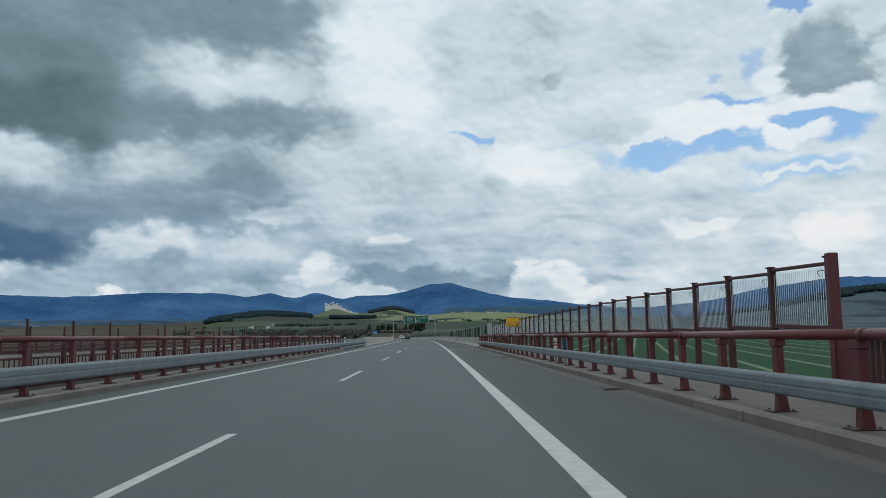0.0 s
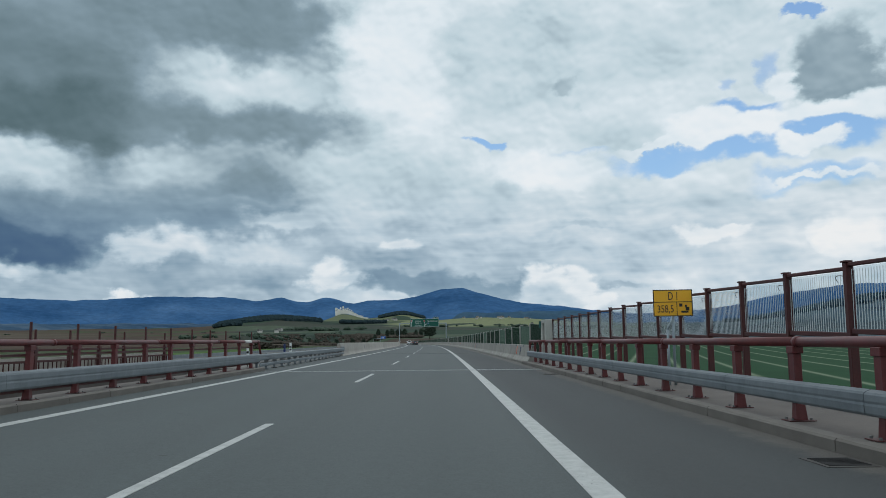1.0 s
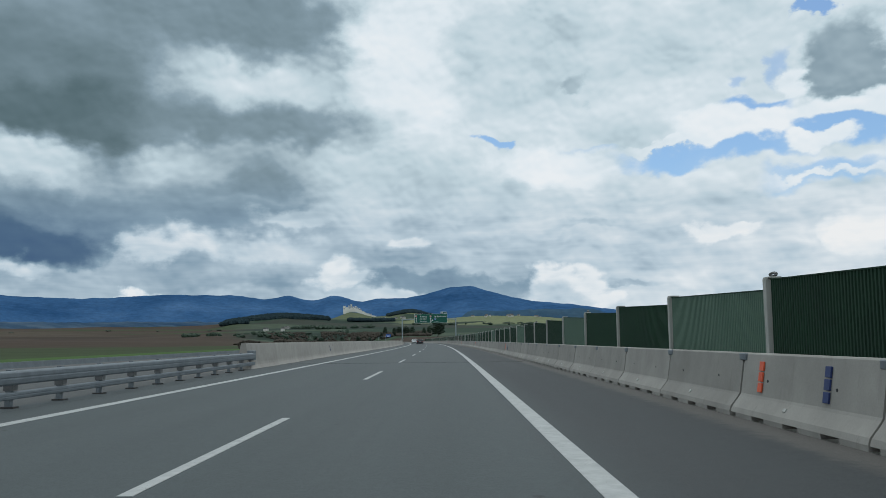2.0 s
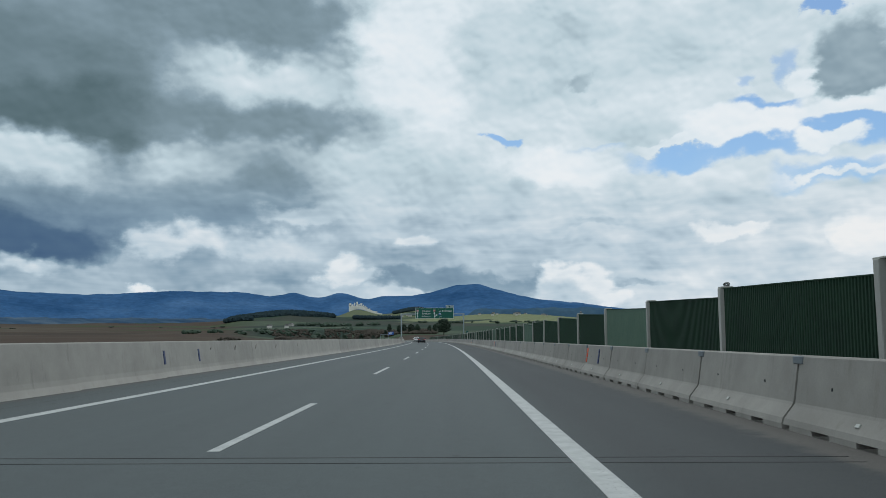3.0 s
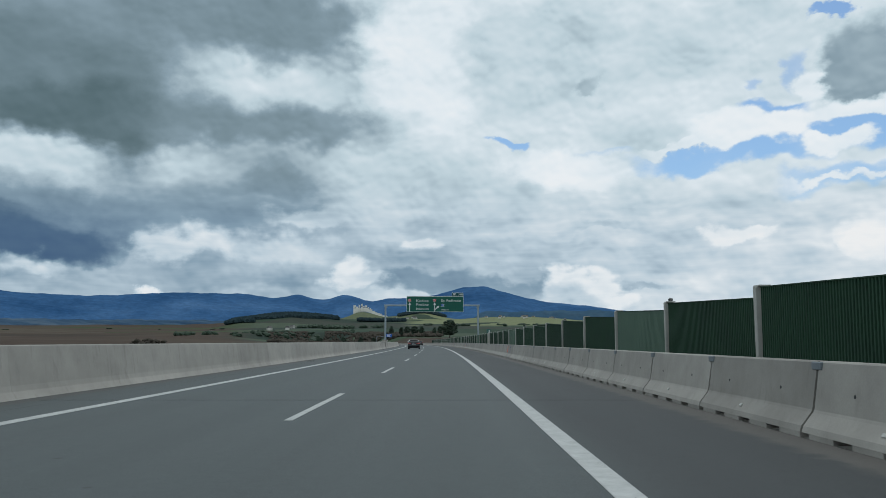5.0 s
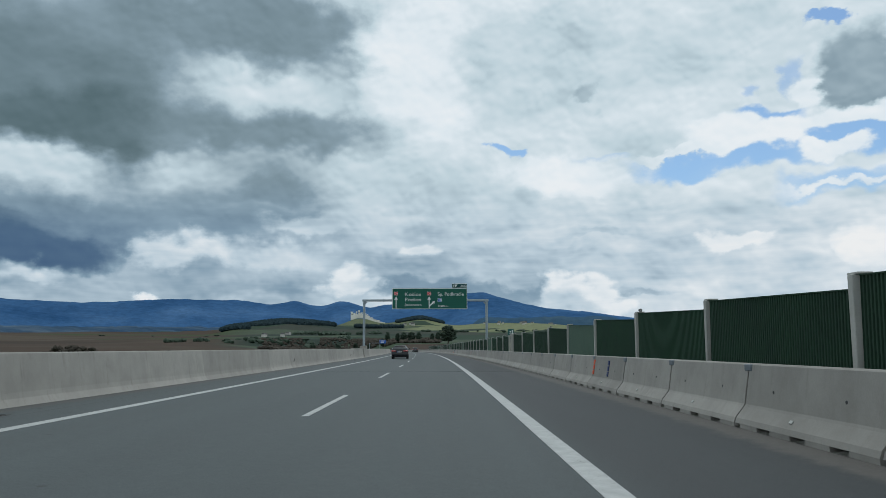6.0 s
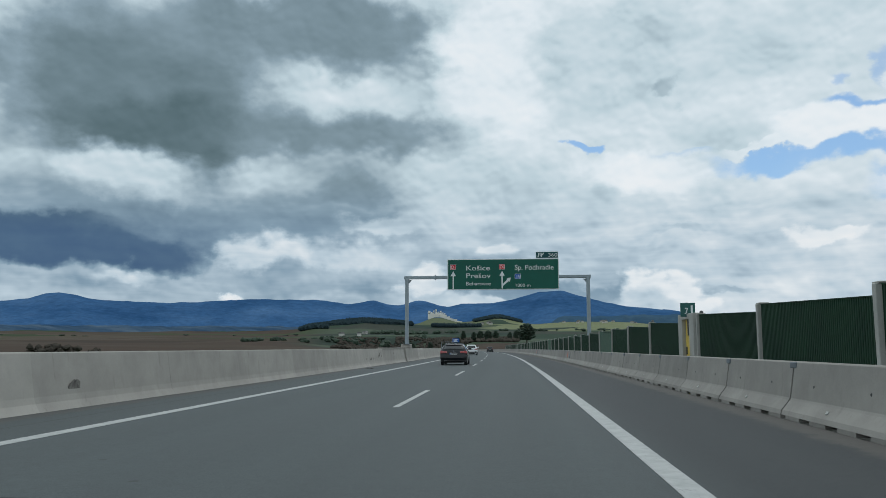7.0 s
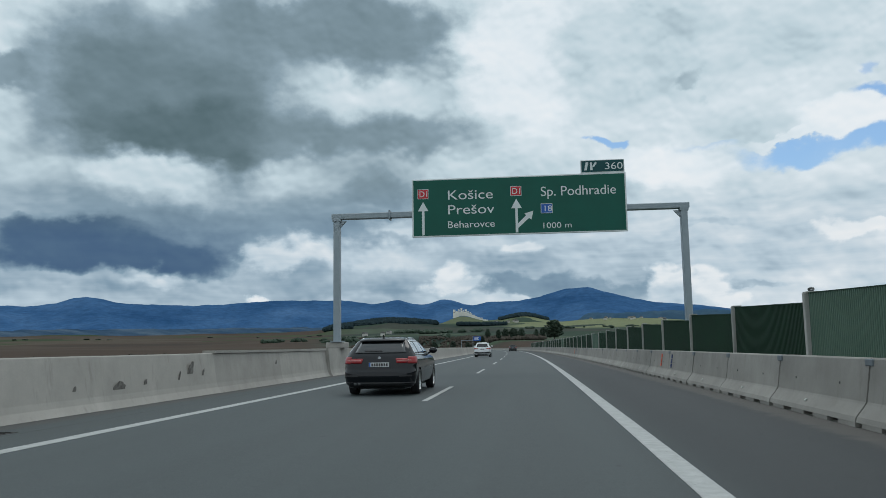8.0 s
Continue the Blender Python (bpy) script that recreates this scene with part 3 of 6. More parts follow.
def sweep(profile, s0, s1, pitch=4.0, closed=True, uv=False):
    """The profile (o, z) drawn along the road from s0 to s1, in world places."""
    bm = bmesh.new()
    count = max(1, round((s1 - s0) / pitch))
    stations = [s0 + (s1 - s0) * i / count for i in range(count + 1)]
    rows = [[bm.verts.new(RP(s, o, z)) for o, z in profile] for s in stations]
    layer = bm.loops.layers.uv.new("UVMap") if uv else None
    k = len(profile)
    for i in range(count):
        for j in range(k if closed else k - 1):
            f = bm.faces.new((rows[i][j], rows[i][(j + 1) % k], rows[i + 1][(j + 1) % k], rows[i + 1][j]))
            if uv:
                for loop, (q, w) in zip(f.loops, ((j, i), ((j + 1) % k, i), ((j + 1) % k, i + 1), (j, i + 1))):
                    loop[layer].uv = (profile[q][0], stations[w])
    if closed:
        bm.faces.new(rows[0]), bm.faces.new(rows[-1])
    return bm


def straight(profile, length, bm=None, y0=0.0):
    """The profile (x, z) drawn straight along y."""
    bm = bm or bmesh.new()
    a = [bm.verts.new((x, y0, z)) for x, z in profile]
    b = [bm.verts.new((x, y0 + length, z)) for x, z in profile]
    k = len(profile)
    for j in range(k):
        bm.faces.new((a[j], a[(j + 1) % k], b[(j + 1) % k], b[j]))
    bm.faces.new(a), bm.faces.new(b)
    return bm


def plate(points, thick, bm=None, m=None):
    """A flat outline in x and z with thickness along y (its face looks to -y)."""
    bm = bm or bmesh.new()
    a = [bm.verts.new((x, 0.0, z)) for x, z in points]
    b = [bm.verts.new((x, thick, z)) for x, z in points]
    k = len(points)
    for j in range(k):
        bm.faces.new((a[j], a[(j + 1) % k], b[(j + 1) % k], b[j]))
    bm.faces.new(a), bm.faces.new(b)
    if m is not None:
        bmesh.ops.transform(bm, matrix=m, verts=a + b)
    return bm


def lettering(text, size, material, parent, m, name="lettering", width=0.0):
    """Words in the built-in font as flat raised letters; m: pose of the sign face, letters start at its origin."""
    data = bpy.data.curves.new("words", "FONT")
    data.body, data.size, data.extrude = text, size, 0.002
    ob = bpy.data.objects.new("words", data)
    scene.collection.objects.link(ob)
    bpy.context.view_layer.update()
    mesh = bpy.data.meshes.new_from_object(ob.evaluated_get(bpy.context.evaluated_depsgraph_get()))
    bpy.data.objects.remove(ob)
    mesh.name = name
    xs = [v.co.x for v in mesh.vertices]
    if width and max(xs) > 0:
        k = width / (max(xs) - min(xs))
        for v in mesh.vertices:
            v.co.x *= k
    mesh.materials.clear()
    mesh.materials.append(material)
    made = new(name, mesh)
    made.parent, made.matrix_local = parent, m @ Matrix.Rotation(radians(90), 4, "X")
    return made


def home(ob):
    """The world pose of a thing or of its part."""
    return home(ob.parent) @ ob.matrix_basis if ob.parent else ob.matrix_basis.copy()


def fixed(name, bm, material, parent, m=None, label="", smooth=False):
    """A part whose pose m is given in the world."""
    ob = part(name, bm, material, parent, label, smooth)
    ob.matrix_basis = home(parent).inverted() @ (m if m is not None else Matrix())
    return ob


# ---- ground, hills and mountains ----
def smooth_step(x, lo, hi):
    t = np.clip((x - lo) / (hi - lo), 0, 1)
    return t * t * (3 - 2 * t)


def ground_height(x, y):
    """Height of the land: a shallow valley under the viaduct, level beside the road, then a slow rise to the hills."""
    rx, ry = x - FAR.x, y - FAR.y
    r = np.hypot(rx, ry)
    a = np.degrees(np.arctan2(rx, ry))
    rise_ahead = np.tan(np.radians(0.25 + 1.20 * np.clip((r - 600) / 2900, 0, 1.05))) * r
    rise_side = np.tan(np.radians(0.10 + 1.02 * np.clip((r - 500) / 3000, 0, 1.0))) * r
    ahead = np.exp(-((a + 3) / 14.0) ** 4)
    z = rise_side + (rise_ahead - rise_side) * ahead
    z = -5.5 + (z + 5.5) * smooth_step(r, 150, 900)
    # wooded hill, castle hill and the hills to its right
    for az0, el0, d0, wa, wr in HILLS:
        z = z + (math.tan(radians(el0)) * d0) * np.exp(-((a - az0) / wa) ** 2 - ((r - d0) / wr) ** 2)
    if np.min(r) > 1600:
        return z
    near = np.full(np.shape(x), 1e9)
    at_s = np.zeros(np.shape(x))
    at_z = np.zeros(np.shape(x))
    at_x = np.zeros(np.shape(x))
    for s in range(-80, 1390, 6):
        i = int((s + 80) / STEP)
        dd = np.hypot(x - ROAD_X[i], y - ROAD_Y[i])
        closer = dd < near
        near = np.where(closer, dd, near)
        at_s = np.where(closer, s, at_s)
        at_z = np.where(closer, ROAD_Z[i], at_z)
        at_x = np.where(closer, ROAD_X[i], at_x)
    bank = at_z - 0.55 - 5.0 * (1 - smooth_step(at_s, 62, 92))
    level = np.minimum(bank, np.where(at_s > 60, bank, z))
    fall = np.where(x > at_x, smooth_step(near, 11, 42), smooth_step(near, 26, 200))
    return np.where(near < 300, level + (z - level) * fall, z)


HILLS = [(-7.5, 0.66, 4000, 1.15, 260), (-5.6, 0.16, 4000, 1.5, 300), (-12.6, 0.50, 3250, 3.4, 420), (-15.9, 0.25, 2860, 1.0, 200), (-3.2, 0.58, 4050, 1.6, 300), (4.0, 0.25, 3900, 4.0, 500), (31.0, 1.75, 3100, 7.0, 480)]
radii = [0.0] + [4.0 * 1.058 ** i for i in range(127)]
angles = list(np.arange(-46, 46, 0.25)) + list(np.arange(46, 314, 4.0))
GX = np.array([[FAR.x + r * math.sin(radians(a)) for a in angles] for r in radii])
GY = np.array([[FAR.y + r * math.cos(radians(a)) for a in angles] for r in radii])
GZ = ground_height(GX, GY)
for i in range(GX.shape[0]):
    if radii[i] > 500:
        for j in range(GX.shape[1]):
            GZ[i, j] += (noise.noise(Vector((GX[i, j], GY[i, j], 0)) * 0.004) * 0.003 + noise.noise(Vector((GX[i, j], GY[i, j], 5)) * 0.015) * 0.0008) * (radii[i] - 450)
ground_data = bpy.data.meshes.new("ground")
cols = len(angles)
ground_data.from_pydata([(GX[i, j], GY[i, j], GZ[i, j]) for i in range(len(radii)) for j in range(cols)], [],
                        [(i * cols + j, i * cols + (j + 1) % cols, (i + 1) * cols + (j + 1) % cols, (i + 1) * cols + j)
                         for i in range(len(radii) - 1) for j in range(cols)])
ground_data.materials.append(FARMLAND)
for p in ground_data.polygons:
    p.use_smooth = True
ground = tagged(new("ground", ground_data), "rolling farmland of brown, green and pale fields", "ground", kind="structure")


def land(x, y):
    return float(ground_height(np.array([x]), np.array([y]))[0])


def skyline(a):
    """Elevation of the ridge at a bearing: broad swell with separate summits."""
    e = 2.55 + 0.35 * math.cos(radians((a + 25) * 3.0))
    for az0, up, w in RIDGE:
        e += up * math.exp(-((a - az0) / w) ** 2)
    return e


RIDGE = [(-32.6, 0.62, 1.8), (-29.0, 0.15, 2.5), (-19.6, 0.42, 4.5), (-12.0, 0.42, 1.1), (-15.6, 0.22, 1.8), (-8.7, 0.50, 1.2), (-5.3, 0.30, 1.2), (-3.2, 0.30, 1.5),
         (1.0, 1.15, 2.1), (-1.2, 0.50, 1.6), (3.8, 0.42, 2.0), (7.5, 0.15, 2.5), (27.5, 1.0, 4.5), (23.0, 0.25, 2.0), (33.0, 0.7, 5.0), (45, 0.6, 6), (-45, 0.5, 6), (14.5, -0.55, 5.0)]


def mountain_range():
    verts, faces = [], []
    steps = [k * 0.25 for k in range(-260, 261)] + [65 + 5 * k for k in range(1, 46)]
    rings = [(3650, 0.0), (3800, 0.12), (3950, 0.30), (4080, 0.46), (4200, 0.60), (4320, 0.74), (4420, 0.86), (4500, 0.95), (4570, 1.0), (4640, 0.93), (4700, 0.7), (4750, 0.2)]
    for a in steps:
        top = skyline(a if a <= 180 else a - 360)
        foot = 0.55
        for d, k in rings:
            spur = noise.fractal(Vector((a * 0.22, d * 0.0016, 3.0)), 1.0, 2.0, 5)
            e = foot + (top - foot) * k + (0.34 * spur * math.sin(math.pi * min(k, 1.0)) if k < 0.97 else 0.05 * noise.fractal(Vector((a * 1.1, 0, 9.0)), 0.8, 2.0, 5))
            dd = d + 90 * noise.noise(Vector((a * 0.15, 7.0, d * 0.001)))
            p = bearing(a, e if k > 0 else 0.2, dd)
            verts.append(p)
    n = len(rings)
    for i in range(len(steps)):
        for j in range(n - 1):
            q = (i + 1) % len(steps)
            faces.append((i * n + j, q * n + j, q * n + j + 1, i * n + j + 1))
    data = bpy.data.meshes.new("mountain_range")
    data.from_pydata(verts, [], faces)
    data.materials.append(HAZED_FOREST)
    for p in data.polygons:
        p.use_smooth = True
    return tagged(new("backdrop", data), "long forested mountain range on the horizon, hazed blue", "mountains", kind="structure")


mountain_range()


def foothills(az0, az1, crest, d0, material, label, seed):
    """A lower wooded ridge in front of the range, fading out at both ends."""
    verts, faces = [], []
    rings = [(0, 0.0), (40, 0.35), (80, 0.65), (120, 0.88), (160, 1.0), (200, 0.9), (240, 0.3)]
    count = int((az1 - az0) / 0.12)
    for i in range(count + 1):
        a = az0 + (az1 - az0) * i / count
        ends = smooth_step(a, az0, az0 + 2.5) * (1 - smooth_step(a, az1 - 4.0, az1))
        top = 0.8 + (crest - 0.8) * ends + 0.16 * noise.fractal(Vector((a * 0.5, seed, 0)), 1.0, 2.0, 4) + 0.02 * noise.noise(Vector((a * 14, seed, 2)))
        for d, k in rings:
            e = 0.5 + (top - 0.5) * k + 0.10 * noise.fractal(Vector((a * 0.9, d * 0.01, seed)), 1.0, 2.0, 4) * math.sin(math.pi * k)
            verts.append(bearing(a, e, d0 + d))
    n = len(rings)
    for i in range(count):
        for j in range(n - 1):
            faces.append((i * n + j, (i + 1) * n + j, (i + 1) * n + j + 1, i * n + j + 1))
    data = bpy.data.meshes.new("foothills")
    data.from_pydata(verts, [], faces)
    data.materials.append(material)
    for p in data.polygons:
        p.use_smooth = True
    return tagged(new("backdrop", data), label, "hills", kind="structure")


foothills(-1.0, 14.0, 2.12, 3700, HAZED_RIDGE, "lower dark wooded ridge before the mountains, hazed blue", 3)
foothills(-44.0, -13.0, 1.42, 3300, HAZED_STRIPS, "hazy blue-grey strips of fields and hedges at the mountain foot", 8)

# ---- road ----
road = solid("road", sweep([(-6.9, 0.0), (-3.0, 0.0), (0.0, 0.0), (3.0, 0.0), (6.86, 0.0), (6.86, -0.4), (-6.9, -0.4)], -60, 1300, 5.0, uv=True), ASPHALT,
             "grey asphalt motorway carriageway with worn lanes", "road", kind="structure")
EDGE_R, EDGE_L = 3.83, -4.10


def strip(o, w, s0, s1, pitch=5.0):
    return sweep([(o - w / 2, 0.0), (o - w / 2, 0.005), (o + w / 2, 0.005), (o + w / 2, 0.0)], s0, s1, pitch)


for nm, o in (("edge_line", EDGE_R), ("edge_line", EDGE_L)):
    line = solid(nm, strip(o, 0.25, -60, 1300), PAINT, "worn white solid edge line painted on asphalt", "road marking", kind="structure")
lane = thing("lane_line", "broken white lane line painted on asphalt", "road marking", kind="structure", m=RM(10, 0))
DASH_END, DASH, PERIOD = 10.0, 6.2, 18.0
dash_mesh = mesh_of(straight([(-0.065, 0.0), (-0.065, 0.005), (0.065, 0.005), (0.065, 0.0)], DASH), "dash", PAINT)
for k in range(-3, 50):
    fixed("dash", dash_mesh, PAINT, lane, RM(DASH_END + PERIOD * k - DASH, 0, 0.001))
for s in (111.0, 111.35, 188.0, 246.0):
    solid("road_seam", sweep([(-5.9, 0.0), (6.5, 0.0), (6.5, 0.003), (-5.9, 0.003)], s, s + 0.022, 1.0), RUBBER, "thin dark sealed seam across the asphalt", "road seam", "asphalt seams", kind="structure")
# opposite carriageway
solid("opposite_road", sweep([(-20.5, -0.02), (-8.6, -0.02), (-8.6, -0.42), (-20.5, -0.42)], -60, 1300, 6.0, uv=True), ASPHALT,
      "grey asphalt carriageway for oncoming traffic", "road", kind="structure")
solid("median", sweep([(-8.6, -0.06), (-6.9, -0.06), (-6.9, -0.5), (-8.6, -0.5)], 74, 1300, 6.0), KERB, "bare gravel and concrete median strip", "median", kind="structure")

# ---- viaduct deck ----
KERB_R, KERB_L = 6.66, -5.06
END_R, END_L = 74.0, 68.2
viaduct = thing("viaduct", "motorway viaduct deck with concrete kerbs and walkways", "bridge", kind="structure", m=RM(0, 0))
fixed("walkway", sweep([(KERB_R + 0.22, 0.146), (8.75, 0.17), (8.75, -0.9), (KERB_R + 0.22, -0.9)], -60, END_R + 1.2), WALKWAY, viaduct, label="grey-brown concrete walkway slab")
fixed("inner_walkway", sweep([(KERB_L - 0.22, 0.146), (-6.05, 0.16), (-6.05, -0.9), (KERB_L - 0.22, -0.9)], -60, END_L), WALKWAY, viaduct)
fixed("deck_edge", sweep([(-8.05, 0.16), (-8.9, 0.16), (-8.9, -0.9), (-8.05, -0.9)], -60, END_L), WALKWAY, viaduct)
fixed("deck_edge", sweep([(-20.2, 0.16), (-21.8, 0.16), (-21.8, -0.9), (-20.2, -0.9)], -60, END_L), WALKWAY, viaduct)
fixed("girder", sweep([(-5.6, -0.4), (8.2, -0.4), (7.2, -1.8), (-4.6, -1.8)], -60, 62), WALKWAY, viaduct)
# kerb stones, two metres each
kerb_r = mesh_of(straight([(0.0, -0.05), (0.0, 0.125), (0.025, 0.15), (0.22, 0.15), (0.22, -0.05)], 1.985), "kerb_stone", KERB)
kerb_l = mesh_of(straight([(0.0, -0.05), (0.0, 0.125), (-0.025, 0.15), (-0.22, 0.15), (-0.22, -0.05)], 1.985), "kerb_stone", KERB)
for k in range(-10, 37):
    s = 0.46 + 2.0 * k
    if s < END_R - 1:
        fixed("kerb_stone", kerb_r, KERB, viaduct, RM(s, KERB_R + 0.012 * noise.noise(Vector((s, 0, 0)))))
    if s < END_L - 1:
        fixed("kerb_stone", kerb_l, KERB, viaduct, RM(s, KERB_L + 0.012 * noise.noise(Vector((s, 5, 0)))))


# finger expansion joint across the carriageway
def expansion_joint(s):
    t = thing("expansion_joint", "worn steel finger expansion joint across the asphalt", "expansion joint", kind="structure", m=RM(s, 0))
    fixed("joint_bed", sweep([(-5.05, 0.0), (6.65, 0.0), (6.65, 0.004), (-5.05, 0.004)], s - 0.34, s + 0.34, 1.0), STEEL_DARK, t, label="dark steel bed")
    bm_a = bmesh.new()
    for side in (-1, 1):
        y = (0.24, 0.32) if side > 0 else (-0.32, -0.24)
        box(bm_a, -5.05, 6.65, y[0], y[1], 0.004, 0.010)
    fixed("edge_plate", bm_a, STEEL_WORN, t, RM(s, 0))
    finger = mesh_of(plate([(0, 0), (0.07, 0.0), (0.045, 0.20), (0.02, 0.20)], 0.006, m=Matrix.Rotation(radians(-90), 4, "X") @ Matrix.Translation((0, -0.006, 0))), "finger", STEEL_WORN)
    n = 116
    for i in range(n):
        x = -5.0 + 11.6 * i / n
        fixed("finger", finger, STEEL_WORN, t, RM(s, x, 0.004) @ pose(0, 0.22 if i % 2 else -0.22, 0.006, 0, 0, 0) @ (pose(0.07, 0, 0, 0, 0, 180) if i % 2 else Matrix()))


expansion_joint(66.65)


def drain(s, o):
    t = thing("drain_cover", "cast iron drain grate set in the road edge", "drain", "road drains", m=RM(s, o, 0.0))
    part("frame", one_box(-0.25, 0.25, -0.3, 0.3, 0.0, 0.006), IRON, t)
    bar = mesh_of(one_box(-0.2, 0.2, -0.014, 0.014, 0.006, 0.014), "bar", RUBBER)
    for i in range(7):
        part("bar", bar, IRON, t, m=pose(0, -0.21 + 0.07 * i, 0))


for s, o in ((16.8, 6.36), (41.8, 6.36), (61.9, 6.36), (285.3, -5.7), (220, -5.7)):
    drain(s, o)

# ---- bridge guardrails ----
BEAM = [(0.0, 0.0), (-0.034, 0.012), (-0.050, 0.036), (-0.054, 0.110), (-0.048, 0.135), (-0.054, 0.160), (-0.050, 0.222), (-0.034, 0.246), (0.035, 0.272),
        (0.037, 0.264), (-0.028, 0.238), (-0.041, 0.218), (-0.045, 0.160), (-0.039, 0.135), (-0.045, 0.110), (-0.041, 0.040), (-0.028, 0.020), (0.002, 0.009)]


def beam_mesh(side, tall, length=3.99, name="beam"):
    prof = [(x * side * 0.95, z * tall) for x, z in BEAM]
    return mesh_of(straight(prof, length), name, GALV)


def post_mesh(side, top):
    """A tapered red post bent from channel steel, with a welded foot; x grows away from the lane."""
    bm = bmesh.new()
    f = lambda a, b: (min(a * side, b * side), max(a * side, b * side))
    x0, x1 = f(0.01, 0.10)
    low = box(bm, x0, x1, -0.05, 0.05, 0.012, 0.42)
    for v in low.verts:
        if v.co.z < 0.1:
            v.co.x, v.co.y = v.co.x + (0.04 if v.co.x * side > 0.05 else -0.02) * side, v.co.y * 1.5
    x0, x1 = f(0.0, 0.10)
    box(bm, x0, x1, -0.075, 0.075, 0.42, top - 0.17)
    x0, x1 = f(-0.02, 0.12)
    box(bm, x0, x1, -0.095, 0.095, top - 0.17, top - 0.06)
    bmesh.ops.bevel(bm, geom=bm.edges[:], offset=0.008, segments=1, affect="EDGES")
    return mesh_of(bm, "post", RED)


def bridge_guardrail(side, o_beam, o_post, z_beam, z_tube, first, count, end_beam, end_tube, label, rods):
    t = thing("bridge_guardrail", label, "guardrail", "bridge guardrails", m=RM(first, o_post))
    post = post_mesh(side, z_tube)
    foot = mesh_of(one_box(-0.17, 0.17, -0.13, 0.13, 0.0, 0.015, bevel=0.004), "base_plate", DARK_RED)
    bolt = mesh_of(rod(bmesh.new(), (0, 0, 0.015), (0, 0, 0.045), 0.016, sides=6), "bolt", STEEL_DARK)
    rod_mesh = mesh_of(one_box(-0.022, 0.022, -0.022, 0.022, 0.0, 0.36, bevel=0.004), "upright", DARK_RED)
    for k in range(count):
        s = first + 2.0 * k
        p = fixed("post", post, RED, t, RM(s, o_post, 0.15))
        p.matrix_basis = p.matrix_basis @ Matrix.Diagonal((1, 1, 1 - 0.15 / z_tube, 1))
        b = part("base_plate", foot, DARK_RED, p, m=pose(0.05 * side, 0, 0.0))
        for bx, by in ((-0.12, -0.09), (0.12, -0.09), (-0.12, 0.09), (0.12, 0.09)):
            if 4 < s < 60:
                part("bolt", bolt, STEEL_DARK, p, m=pose(bx + 0.05 * side, by, 0))
        if rods:
            fixed("upright", rod_mesh, DARK_RED, t, RM(s, o_post + 0.05 * side, z_tube + 0.04))
    beam = beam_mesh(side, 1.0 if side > 0 else 1.32)
    s = end_beam
    lap = mesh_of(one_box(-0.012, 0.012, -0.22, 0.22, 0.07, 0.20), "splice_plate", GALV)
    while s > -42:
        fixed("beam", beam, GALV, t, RM(s - 4.0, o_beam, z_beam), "blue-grey galvanised steel beam")
        fixed("splice_plate", lap, GALV, t, RM(s - 4.0, o_beam + 0.034 * side, z_beam))
        s -= 4.0
    tube = mesh_of(rod(bmesh.new(), (0, 0.0, 0), (0, 5.99, 0), 0.062, sides=14), "tube", RED, True)
    collar = mesh_of(rod(bmesh.new(), (0, -0.05, 0), (0, 0.05, 0), 0.070, sides=14), "collar", RED, True)
    s = end_tube
    while s > -40:
        fixed("tube", tube, RED, t, RM(s - 6.0, o_post + 0.05 * side, z_tube), "red painted steel tube")
        fixed("collar", collar, RED, t, RM(s - 6.0, o_post + 0.05 * side, z_tube))
        s -= 6.0
    return t


rail_r = bridge_guardrail(1, 6.95, 7.02, 0.385, 1.14, 8.2 - 46, 57, 74.3, 74.1, "red steel bridge guardrail with grey beam and top tube", False)
rail_l = bridge_guardrail(-1, -5.30, -5.38, 0.37, 1.25, 15.5 - 54, 54, 68.4, 68.4, "red steel median guardrail with grey beam and thin uprights", True)
# the far ends
tip = bmesh.new()
rod(tip, (0, 0, 0), (0, 0.45, 0.0), 0.062, sides=14), rod(tip, (0, 0.42, 0.0), (0, 0.95, -0.70), 0.05, sides=12)
fixed("tube_end", tip, RED, rail_l, RM(68.4, -5.43, 1.25), "bent-down tube end", True)
fixed("white_band", rod(bmesh.new(), (0, 0, 0), (0, 1.1, 0), 0.066, sides=14), WHITE_BAND, rail_l, RM(66.25, -5.43, 1.25), "white painted band on the tube", True)
tip = bmesh.new()
rod(tip, (0, 0, 0), (0, 0.25, 0.0), 0.062, sides=14), rod(tip, (0, 0.22, 0.02), (0, 0.24, -0.42), 0.06, sides=12)
fixed("tube_end", tip, RED, rail_r, RM(74.1, 7.07, 1.14), "bent-down tube end", True)
# long mid rails behind the posts
for o, z in ((-5.50, 0.98), (-5.50, 0.30)):
    fixed("mid_rail", sweep([(o - 0.02, z), (o + 0.02, z), (o + 0.02, z + 0.05), (o - 0.02, z + 0.05)], -40, 68), DARK_RED, rail_l)


